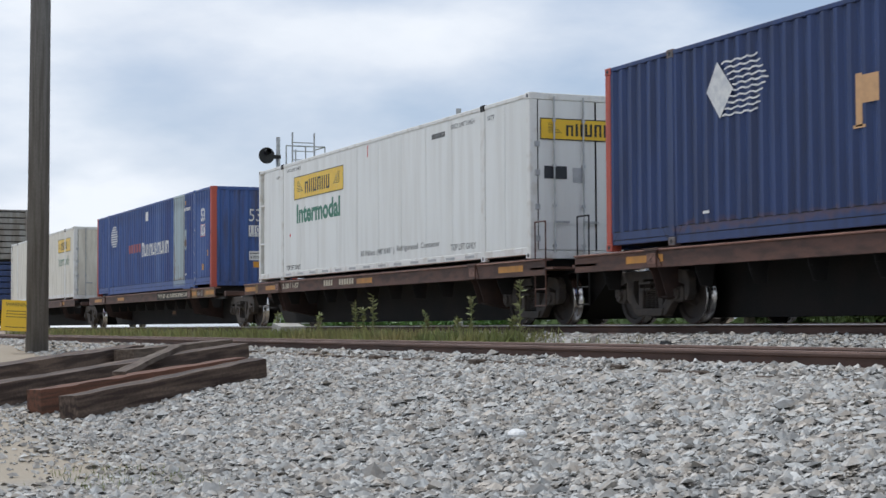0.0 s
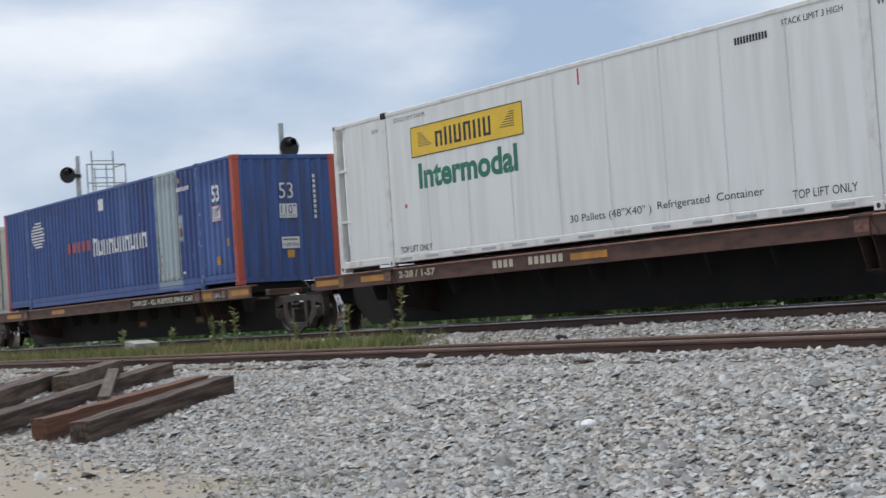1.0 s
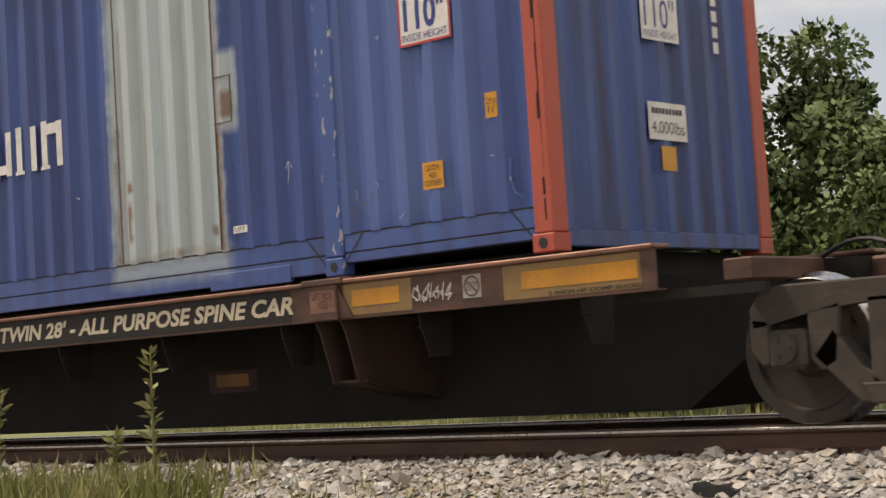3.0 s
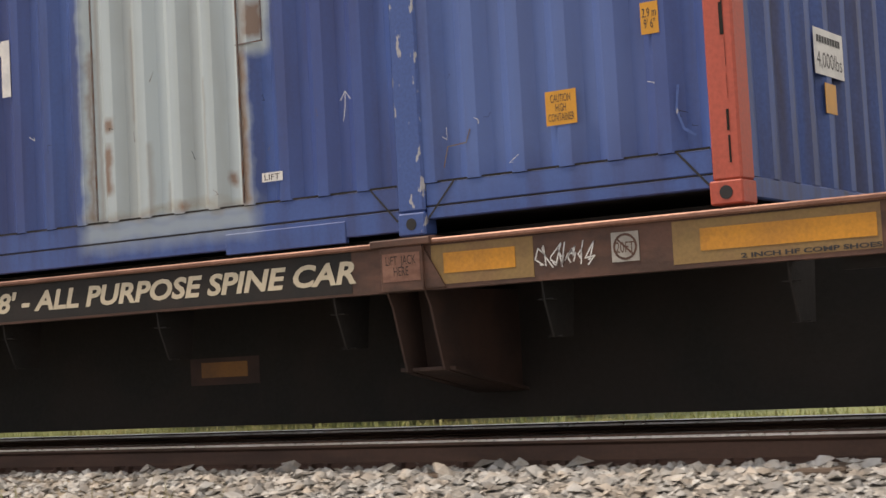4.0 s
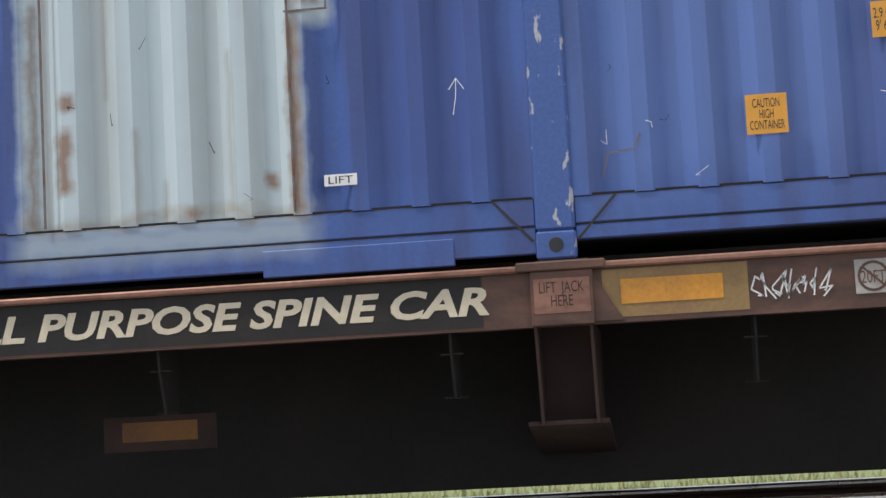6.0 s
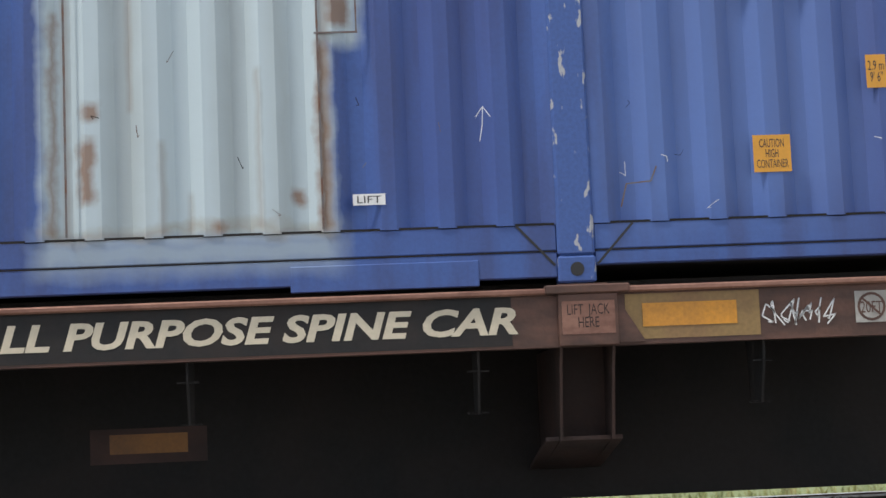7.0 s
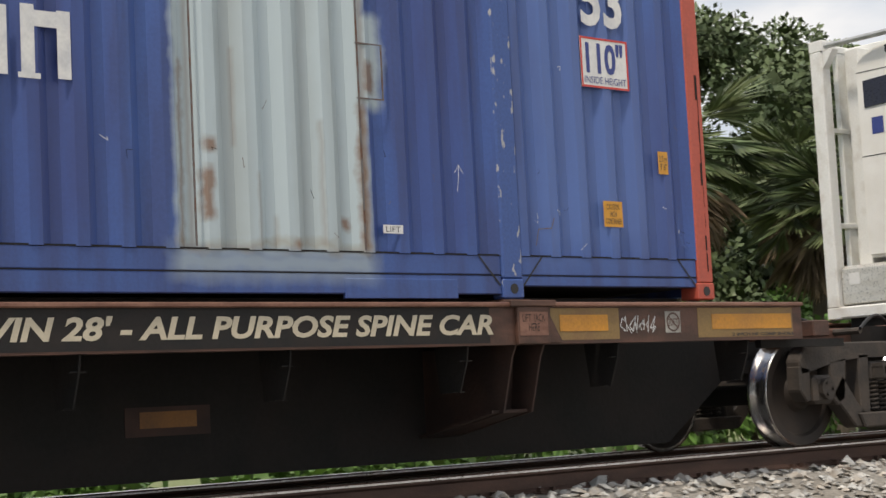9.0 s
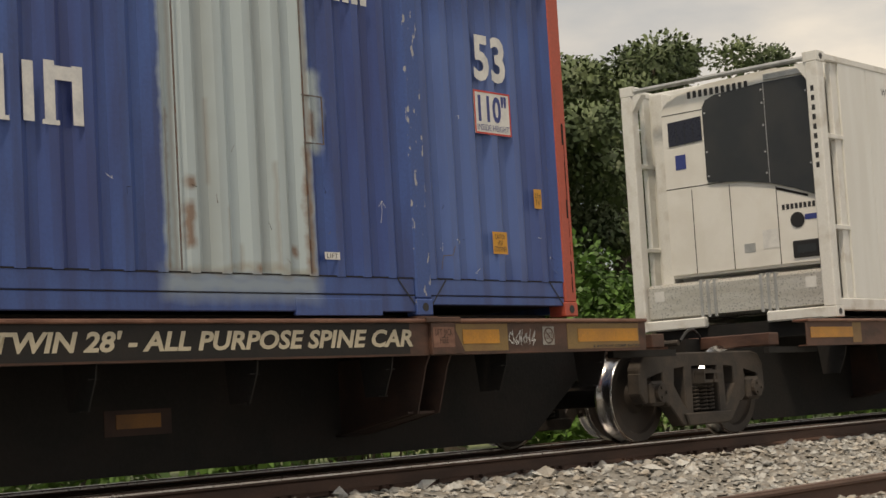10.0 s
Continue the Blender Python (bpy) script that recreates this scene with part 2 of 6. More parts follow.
M_ORANGE = mat("orange_reflector", (0.56, 0.24, 0.022), 0.45, other=(0.36, 0.16, 0.03), amount=0.7, scale=3, grain=60, bump=0.05)
# reflector orange with the shade under the car worked into the colour
M_SHADED_ORANGE = mat("shaded_orange_reflector", (0.20, 0.085, 0.015), 0.6, other=(0.1, 0.045, 0.015), amount=0.7, scale=4, grain=60, bump=0.05)
M_KHAKI = mat("faded_yellow_paint", (0.24, 0.15, 0.055), 0.6, other=(0.2, 0.11, 0.05), amount=0.7, scale=4, grain=50, bump=0.1)
M_LABEL_ORANGE = mat("orange_label", (0.62, 0.29, 0.03), 0.45, amount=0.2, scale=8, grain=80, bump=0.0, fine=0.04)
M_LABEL_WHITE = mat("white_label", (0.72, 0.72, 0.70), 0.5, other=(0.5, 0.5, 0.5), amount=0.4, scale=9, grain=80, bump=0.0, fine=0.05)
M_INK_WHITE = mat("white_lettering", (0.70, 0.70, 0.68), 0.5, other=(0.42, 0.44, 0.48), amount=0.5, scale=7, grain=60, bump=0.0, fine=0.06)
M_INK_CREAM = mat("cream_lettering", (0.58, 0.51, 0.38), 0.5, amount=0.3, scale=6, grain=60, bump=0.0, fine=0.06)
M_INK_GOLD = mat("pale_orange_lettering", (0.62, 0.36, 0.17), 0.5, amount=0.3, scale=6, grain=60, bump=0.0, fine=0.05)
M_INK_RED = mat("dull_red_lettering", (0.30, 0.05, 0.07), 0.5, amount=0.3, scale=6, grain=60, bump=0.0)
M_INK_BLUE = mat("blue_lettering", (0.03, 0.05, 0.22), 0.5, amount=0.2, grain=60, bump=0.0)
M_INK_BLACK = mat("black_lettering", (0.022, 0.022, 0.024), 0.5, amount=0.2, grain=60, bump=0.0)
M_INK_GREEN = mat("green_lettering", (0.022, 0.17, 0.10), 0.45, amount=0.2, grain=60, bump=0.0, fine=0.04)
M_YELLOW = mat("yellow_sign_film", (0.80, 0.52, 0.025), 0.4, other=(0.62, 0.38, 0.03), amount=0.4, scale=2, grain=60, bump=0.0, fine=0.03)
M_RED_INK = mat("red_sign_film", (0.55, 0.05, 0.04), 0.45, amount=0.2, grain=60, bump=0.0)
M_RAIL = mat("rusty_rail_steel", (0.105, 0.058, 0.042), 0.75, 0.2, other=(0.055, 0.032, 0.025), amount=0.8, scale=3, stretch=(0.4, 2, 2), grain=45, bump=0.3)
M_RAIL_TOP = mat("worn_rail_head", (0.72, 0.71, 0.70), 0.3, 1.0, other=(0.40, 0.33, 0.28), amount=0.4, scale=2, grain=40, bump=0.05)
M_RAIL_DULL = mat("tarnished_rail_head", (0.22, 0.145, 0.115), 0.5, 0.5, other=(0.12, 0.07, 0.05), amount=0.6, scale=2, grain=40, bump=0.1)
M_TIE = mat("weathered_timber", (0.075, 0.052, 0.038), 0.88, other=(0.16, 0.125, 0.095), amount=0.7, scale=6, stretch=(0.25, 3, 3), grain=30, bump=0.6, piece=0.25, fine=0.25)
M_TIMBER = mat("creosoted_timber", (0.042, 0.026, 0.02), 0.85, other=(0.16, 0.115, 0.085), amount=0.75, scale=5, stretch=(0.2, 3, 3), grain=28, bump=0.7, piece=0.2, fine=0.25)
M_TIMBER_TOP = mat("split_rusty_timber", (0.17, 0.075, 0.045), 0.85, other=(0.06, 0.035, 0.025), amount=0.8, scale=6, stretch=(0.2, 3, 3), grain=28, bump=0.6)
M_STONE = mat("ballast_stone", (0.39, 0.39, 0.375), 0.9, other=(0.35, 0.295, 0.235), amount=0.7, scale=7, grain=40, bump=0.35, island=0.45)
M_GRASS = mat("grass_blade", (0.19, 0.215, 0.07), 0.7, other=(0.33, 0.27, 0.12), amount=0.8, scale=0.5, grain=5, bump=0.0, island=0.4)
M_LEAF = mat("broad_leaf", (0.11, 0.16, 0.06), 0.7, other=(0.145, 0.20, 0.075), amount=0.8, scale=0.7, grain=3, bump=0.0, island=0.12)
M_LEAF_DARK = mat("dark_oak_leaf", (0.09, 0.13, 0.06), 0.6, other=(0.14, 0.185, 0.08), amount=0.8, scale=0.6, grain=3, bump=0.0, island=0.22)
M_LEAF_BRIGHT = mat("bright_shrub_leaf", (0.10, 0.20, 0.04), 0.55, other=(0.05, 0.11, 0.025), amount=0.8, scale=0.9, grain=3, bump=0.0, island=0.5)
M_PALM = mat("palm_frond", (0.085, 0.125, 0.05), 0.55, other=(0.16, 0.18, 0.075), amount=0.6, scale=0.8, grain=4, bump=0.0, island=0.4)
M_DRY = mat("dead_palm_frond", (0.17, 0.12, 0.07), 0.8, other=(0.09, 0.065, 0.04), amount=0.7, scale=1, grain=5, bump=0.0, island=0.4)
M_BARK = mat("tree_bark", (0.10, 0.08, 0.06), 0.9, other=(0.05, 0.04, 0.03), amount=0.8, scale=4, stretch=(2, 2, 0.4), grain=18, bump=0.8)
M_POLE = mat("grey_timber_pole", (0.16, 0.152, 0.14), 0.85, other=(0.09, 0.08, 0.07), amount=0.8, scale=5, stretch=(4, 4, 0.15), grain=30, bump=0.5)
M_SOLAR = mat("dark_solar_cells", (0.012, 0.014, 0.03), 0.3, amount=0.3, grain=60, bump=0.0)
M_BLACK = mat("black_signal_paint", (0.015, 0.015, 0.016), 0.5, amount=0.2, grain=40, bump=0.05)
M_CONCRETE = mat("pale_concrete", (0.40, 0.39, 0.36), 0.85, other=(0.27, 0.25, 0.22), amount=0.7, scale=3, grain=30, bump=0.3)
M_GREY_PAINT = mat("grey_ribbed_paint", (0.27, 0.265, 0.255), 0.55, other=(0.15, 0.12, 0.10), amount=0.7, scale=2, stretch=(2, 2, 0.4), grain=30, bump=0.1)


def ground_material():
    m = mat("gravel_ground", (0.26, 0.25, 0.23), 0.92, other=(0.20, 0.175, 0.14), amount=0.7, scale=0.35, grain=26, bump=0.9, fine=0.35)
    nt = m.node_tree
    p = nt.nodes["Principled BSDF"]
    co = nt.nodes.new("ShaderNodeTexCoord")
    sep = nt.nodes.new("ShaderNodeSeparateXYZ")
    nt.links.new(co.outputs["Object"], sep.inputs[0])
    nz = nt.nodes.new("ShaderNodeTexNoise")
    nz.inputs["Scale"].default_value, nz.inputs["Detail"].default_value = 0.45, 7
    nt.links.new(co.outputs["Object"], nz.inputs["Vector"])
    for colour, axis, lo, hi in (((0.31, 0.255, 0.185), "X", -7.0, -16.0), ((0.15, 0.19, 0.055), "Y", 16.6, 18.0)):
        r = nt.nodes.new("ShaderNodeMapRange")
        r.inputs["From Min"].default_value, r.inputs["From Max"].default_value = lo, hi
        nt.links.new(sep.outputs[axis], r.inputs["Value"])
        t = nt.nodes.new("ShaderNodeMath")
        t.operation = "ADD"
        nt.links.new(r.outputs["Result"], t.inputs[0])
        nt.links.new(nz.outputs["Fac"], t.inputs[1])
        s = nt.nodes.new("ShaderNodeMapRange")
        s.inputs["From Min"].default_value, s.inputs["From Max"].default_value = 0.9, 1.1
        s.inputs["To Max"].default_value = 0.85
        nt.links.new(t.outputs["Value"], s.inputs["Value"])
        mix = nt.nodes.new("ShaderNodeMix")
        mix.data_type = "RGBA"
        mix.inputs["B"].default_value = (*colour, 1)
        was = p.inputs["Base Color"].links[0].from_socket
        nt.links.new(s.outputs["Result"], mix.inputs["Factor"])
        nt.links.new(was, mix.inputs["A"])
        nt.links.new(mix.outputs["Result"], p.inputs["Base Color"])
    # bare sandy dirt in the corner between the gravel and the timbers
    edges = []
    for axis, lo, hi in (("X", 2.6, -1.6), ("Y", 3.9, 1.7)):
        r = nt.nodes.new("ShaderNodeMapRange")
        r.inputs["From Min"].default_value, r.inputs["From Max"].default_value = lo, hi
        nt.links.new(sep.outputs[axis], r.inputs["Value"])
        edges.append(r.outputs["Result"])
    both = nt.nodes.new("ShaderNodeMath")
    both.operation = "MULTIPLY"
    nt.links.new(edges[0], both.inputs[0])
    nt.links.new(edges[1], both.inputs[1])
    t = nt.nodes.new("ShaderNodeMath")
    t.operation = "MULTIPLY_ADD"
    t.inputs[1].default_value = 0.9
    nt.links.new(both.outputs["Value"], t.inputs[0])
    nt.links.new(nz.outputs["Fac"], t.inputs[2])
    s = nt.nodes.new("ShaderNodeMapRange")
    s.inputs["From Min"].default_value, s.inputs["From Max"].default_value = 0.85, 1.2
    s.inputs["To Max"].default_value = 0.85
    nt.links.new(t.outputs["Value"], s.inputs["Value"])
    mix = nt.nodes.new("ShaderNodeMix")
    mix.data_type = "RGBA"
    mix.inputs["B"].default_value = (0.34, 0.285, 0.21, 1)
    was = p.inputs["Base Color"].links[0].from_socket
    nt.links.new(s.outputs["Result"], mix.inputs["Factor"])
    nt.links.new(was, mix.inputs["A"])
    nt.links.new(mix.outputs["Result"], p.inputs["Base Color"])
    return m


M_GROUND = ground_material()


# ---- mesh helpers ----
def box(bm, x0, x1, y0, y1, z0, z1, bevel=0.0):
    vs = [bm.verts.new((x, y, z)) for x in (x0, x1) for y in (y0, y1) for z in (z0, z1)]
    fs = [bm.faces.new([vs[i] for i in q]) for q in ((0, 1, 3, 2), (4, 6, 7, 5), (0, 4, 5, 1), (2, 3, 7, 6), (0, 2, 6, 4), (1, 5, 7, 3))]
    if bevel:
        bmesh.ops.bevel(bm, geom=list({e for f in fs for e in f.edges}), offset=bevel, segments=1, affect="EDGES", profile=0.5)


def prism(bm, outline, a0, a1, axis="y"):
    """Extrudes an outline of (u, v) points: along y the points are (x, z), along x they are (y, z)."""
    def put(u, v, w):
        return (u, w, v) if axis == "y" else (w, u, v) if axis == "x" else (u, v, w)
    lo = [bm.verts.new(put(u, v, a0)) for u, v in outline]
    hi = [bm.verts.new(put(u, v, a1)) for u, v in outline]
    bm.faces.new(lo)
    bm.faces.new(hi[::-1])
    for i in range(len(outline)):
        j = (i + 1) % len(outline)
        bm.faces.new((lo[j], lo[i], hi[i], hi[j]))


def tube(bm, p, q, r0, r1=None, sides=10, caps=True):
    p, q = Vector(p), Vector(q)
    r1 = r0 if r1 is None else r1
    way = (q - p).normalized()
    side = way.cross(Vector((0, 0, 1)) if abs(way.z) < 0.9 else Vector((1, 0, 0))).normalized()
    up = way.cross(side)
    rings = []
    for c, r in ((p, r0), (q, r1)):
        rings.append([bm.verts.new(c + side * math.cos(2 * math.pi * i / sides) * r + up * math.sin(2 * math.pi * i / sides) * r) for i in range(sides)])
    for i in range(sides):
        j = (i + 1) % sides
        bm.faces.new((rings[0][i], rings[0][j], rings[1][j], rings[1][i]))
    if caps:
        bm.faces.new(rings[0][::-1])
        bm.faces.new(rings[1])


def lathe(bm, outline, axis_y0=0.0, sides=40, caps=True):
    """Turns an outline of (radius, y) about the y axis."""
    rings = [[bm.verts.new((r * math.cos(2 * math.pi * i / sides), axis_y0 + y, r * math.sin(2 * math.pi * i / sides))) for i in range(sides)] for r, y in outline]
    for a, b in zip(rings, rings[1:]):
        for i in range(sides):
            j = (i + 1) % sides
            bm.faces.new((a[i], a[j], b[j], b[i]))
    if caps:
        bm.faces.new(rings[0][::-1])
        bm.faces.new(rings[-1])


def finish(bm, name, material, smooth=False):
    bmesh.ops.recalc_face_normals(bm, faces=bm.faces)
    me = bpy.data.meshes.new(name)
    bm.to_mesh(me)
    bm.free()
    for m in material if isinstance(material, (list, tuple)) else (material,):
        me.materials.append(m)
    if smooth:
        me.polygons.foreach_set("use_smooth", [True] * len(me.polygons))
    return me


def part(name, bm, material, parent, label="", smooth=False):
    me = bm if isinstance(bm, bpy.types.Mesh) else finish(bm, name, material, smooth)
    ob = new(name, me)
    ob.parent = parent
    return tagged(ob, label)


def boxed(name, dims, material, parent, label="", bevel=0.0):
    bm = bmesh.new()
    box(bm, *dims, bevel=bevel)
    return part(name, bm, material, parent, label)


def thing(name, m, label, category, group="", kind=""):
    ob = new(name)
    ob.matrix_world = m
    ob.empty_display_size = 0.2
    return tagged(ob, label, category, group, kind)


def lettering(name, body, material, parent, x0, x1, z0, z1, face, side="near", slant=0.0, label="", bold=0.0):
    """Writes body into the rectangle x0..x1, z0..z1 on the plane at face: near looks to -y, right to +x, left to -x."""
    cu = bpy.data.curves.new(name, "FONT")
    cu.body, cu.extrude, cu.resolution_u, cu.shear = body, 0.0, 3, slant
    cu.space_line, cu.offset = 0.85, bold
    cu.align_x = "CENTER"
    probe = new(name, cu)
    bpy.context.view_layer.update()
    me = bpy.data.meshes.new_from_object(probe.evaluated_get(bpy.context.evaluated_depsgraph_get()))
    bpy.data.objects.remove(probe)
    bpy.data.curves.remove(cu)
    n = len(me.vertices)
    co = np.empty(n * 3)
    me.vertices.foreach_get("co", co)
    co = co.reshape(-1, 3)
    lo, hi = co.min(0), co.max(0)
    u = (co[:, 0] - lo[0]) / max(hi[0] - lo[0], 1e-6)
    v = z0 + (co[:, 1] - lo[1]) / max(hi[1] - lo[1], 1e-6) * (z1 - z0)
    if side == "near":
        out = np.stack([x0 + u * (x1 - x0), 0 * u + face, v], 1)
    elif side == "right":
        out = np.stack([0 * u + face, x0 + u * (x1 - x0), v], 1)
    else:
        out = np.stack([0 * u + face, x1 - u * (x1 - x0), v], 1)
    me.vertices.foreach_set("co", out.ravel())
    me.materials.clear()
    me.materials.append(material)
    me.update()
    return part(name, me, None, parent, label)


def plate(bm, x0, x1, z0, z1, face, side="near", thick=0.003):
    if side == "near":
        box(bm, x0, x1, face - thick, face, z0, z1)
    elif side == "right":
        box(bm, face, face + thick, x0, x1, z0, z1)
    else:
        box(bm, face - thick, face, x0, x1, z0, z1)


def plated(name, material, parent, x0, x1, z0, z1, face, side="near", label="", thick=0.003):
    bm = bmesh.new()
    plate(bm, x0, x1, z0, z1, face, side, thick)
    return part(name, bm, material, parent, label)


def bars(name, material, parent, x0, x1, z0, z1, face, count, side="near", label="", fill=0.68):
    """A run of plain upright bars that stands for writing."""
    bm = bmesh.new()
    step = (x1 - x0) / count
    for i in range(count):
        plate(bm, x0 + i * step, x0 + (i + fill) * step, z0, z1, face, side, 0.002)
    return part(name, bm, material, parent, label)


def stroke(name, points, width, material, parent, face, label=""):
    """A painted line through (x, z) points on a side plane."""
    bm = bmesh.new()
    for (xa, za), (xb, zb) in zip(points, points[1:]):
        d = Vector((xb - xa, zb - za))
        if d.length < 1e-6:
            continue
        n = Vector((-d.y, d.x)).normalized() * width / 2
        e = d.normalized() * width * 0.3
        bm.faces.new([bm.verts.new((x, face, z)) for x, z in ((xa - n.x - e.x, za - n.y - e.y), (xb - n.x + e.x, zb - n.y + e.y), (xb + n.x + e.x, zb + n.y + e.y), (xa + n.x - e.x, za + n.y - e.y))])
    return part(name, bm, material, parent, label)


def ribs(bm, a0, a1, z0, z1, face, out, axis="x", period=0.276, depth=0.046, back=0.05):
    """A corrugated sheet with thickness from a0 to a1; out is the sign of the outward direction."""
    n = max(1, round((a1 - a0) / period))
    p = (a1 - a0) / n
    cols = []
    for i in range(n):
        s = a0 + i * p
        cols += [(s, 0.0), (s + p * 0.26, 0.0), (s + p * 0.5, depth), (s + p * 0.76, depth)]
    cols.append((a1, 0.0))

    def put(a, d, z):
        w = face - out * d
        return (a, w, z) if axis == "x" else (w, a, z)
    f = [[bm.verts.new(put(a, d, z)) for z in (z0, z1)] for a, d in cols]
    b = [[bm.verts.new(put(a, back, z)) for z in (z0, z1)] for a, d in cols]
    for i in range(len(cols) - 1):
        bm.faces.new((f[i][0], f[i + 1][0], f[i + 1][1], f[i][1]))
        bm.faces.new((b[i + 1][0], b[i][0], b[i][1], b[i + 1][1]))
        bm.faces.new((f[i][1], f[i + 1][1], b[i + 1][1], b[i][1]))
        bm.faces.new((f[i + 1][0], f[i][0], b[i][0], b[i + 1][0]))
    for i in (0, -1):
        bm.faces.new((f[i][0], f[i][1], b[i][1], b[i][0]))


# ---- the setting ----
DEEP = 12.48       # y of the train's near side
SEAT = 1.15        # height at which the containers stand
LONG, WIDE, HIGH = 16.15, 2.59, 2.9
SPEED = [(0, -36.37), (0.5, -30.08), (1, -22.67), (1.5, -17.50), (2, -15.49), (2.5, -13.33), (3, -11.43), (3.2, -10.67), (4.3, -6.15), (4.5, -5.33), (5, -3.33), (5.5, -1.50), (5.7, -0.75), (6.8, 3.64), (7, 4.47), (7.5, 6.67), (8, 8.98), (8.5, 11.25), (9, 13.47), (9.5, 15.69), (10, 17.98)]     # seconds, how far the train has come
START = -36.37


def smooth(a, b, v):
    t = min(max((v - a) / (b - a), 0), 1)
    return t * t * (3 - 2 * t)


def ground_height(x, y):
    z = -1.02 + 0.52 * smooth(2.6, 7.2, y)
    left = smooth(-5, -13, x)
    z += left * (1 - smooth(3.0, 7.0, y)) * 0.36 + smooth(-16, -22, x) * (1 - smooth(5.5, 7.2, y)) * 0.25
    z += 0.10 * smooth(7.72, 8.05, y)                       # ballast of the siding
    z += 0.22 * smooth(11.3, 12.6, y)                     # ballast of the main track
    z -= 0.62 * smooth(15.3, 17.2, y)
    z += 0.05 * noise.noise(Vector((x * 0.5, y * 0.5, 0))) * (1 - smooth(6.5, 7.5, y))
    return z


def build_ground():
    xs = np.concatenate([[-3000, -800, -250, -120, -80], np.arange(-60, 60.1, 0.6), [80, 120, 250, 800, 3000]])
    ys = np.concatenate([[-2000, -400, -100, -40, -20, -10], np.arange(-5, 24.1, 0.3), [28, 40, 80, 250, 900, 3500]])
    vs = [(x, y, ground_height(x, y)) for x in xs for y in ys]
    k = len(ys)
    fs = [(i * k + j, (i + 1) * k + j, (i + 1) * k + j + 1, i * k + j + 1) for i in range(len(xs) - 1) for j in range(k - 1)]
    me = bpy.data.meshes.new("ground")
    me.from_pydata([tuple(map(float, v)) for v in vs], [], fs)
    me.materials.append(M_GROUND)
    me.polygons.foreach_set("use_smooth", [True] * len(me.polygons))
    tagged(new("ground", me), "grey crushed stone and pale dirt ground beside the tracks", "ground", kind="structure")


def rail_outline(h=0.17):
    return [(-0.07, 0), (0.07, 0), (0.07, 0.014), (0.012, 0.034), (0.010, 0.115), (0.036, 0.13), (0.036, h - 0.008), (0.030, h), (-0.030, h), (-0.036, h - 0.008), (-0.036, 0.13), (-0.010, 0.115), (-0.012, 0.034), (-0.07, 0.014)]


def build_track(name, centre, top, x0, x1, head, label, spacing, tie_from, tie_to):
    track = thing(name, pose(0, centre, top - 0.17), label, "railway track", kind="structure")
    for side in (-0.75, 0.75):
        bm = bmesh.new()
        prism(bm, [(side + u, v) for u, v in rail_outline()], x0, x1, "x")
        rail = part("rail", bm, M_RAIL, track, "rust-brown steel rail")
        bm = bmesh.new()
        prism(bm, [(side + u, v) for u, v in ((-0.0375, 0.146), (-0.0375, 0.158), (-0.030, 0.1685), (-0.016, 0.1735), (0.016, 0.1735), (0.030, 0.1685), (0.0375, 0.158), (0.0375, 0.146))], x0, x1, "x")
        part("rail_head", bm, head, rail, "worn running surface")
    bm = bmesh.new()
    box(bm, -0.115, 0.115, -1.3, 1.3, -0.19, -0.012, 0.012)
    tie_mesh = finish(bm, "tie", M_TIE)
    bm = bmesh.new()
    box(bm, -0.09, 0.09, -0.14, 0.14, -0.012, 0.004, 0.003)
    for sx in (-0.06, 0.06):
        for sy in (-0.085, 0.085):
            box(bm, sx - 0.014, sx + 0.014, sy - 0.022, sy + 0.022, 0.0, 0.035)
    plate_mesh = finish(bm, "tie_plate", M_RAIL)
    rnd = random.Random(7 + int(centre))
    x = tie_from
    while x < tie_to:
        tie = part("tie", tie_mesh, None, track)
        tie.matrix_basis = pose(x + rnd.uniform(-0.05, 0.05), rnd.uniform(-0.06, 0.06), rnd.uniform(-0.02, 0.015), rnd.uniform(-0.6, 0.6), 0, rnd.uniform(-1.5, 1.5))
        for side in (-0.75, 0.75):
            pl = part("tie_plate", plate_mesh, None, track)
            pl.matrix_basis = pose(x, side, 0)
        x += spacing
    return track


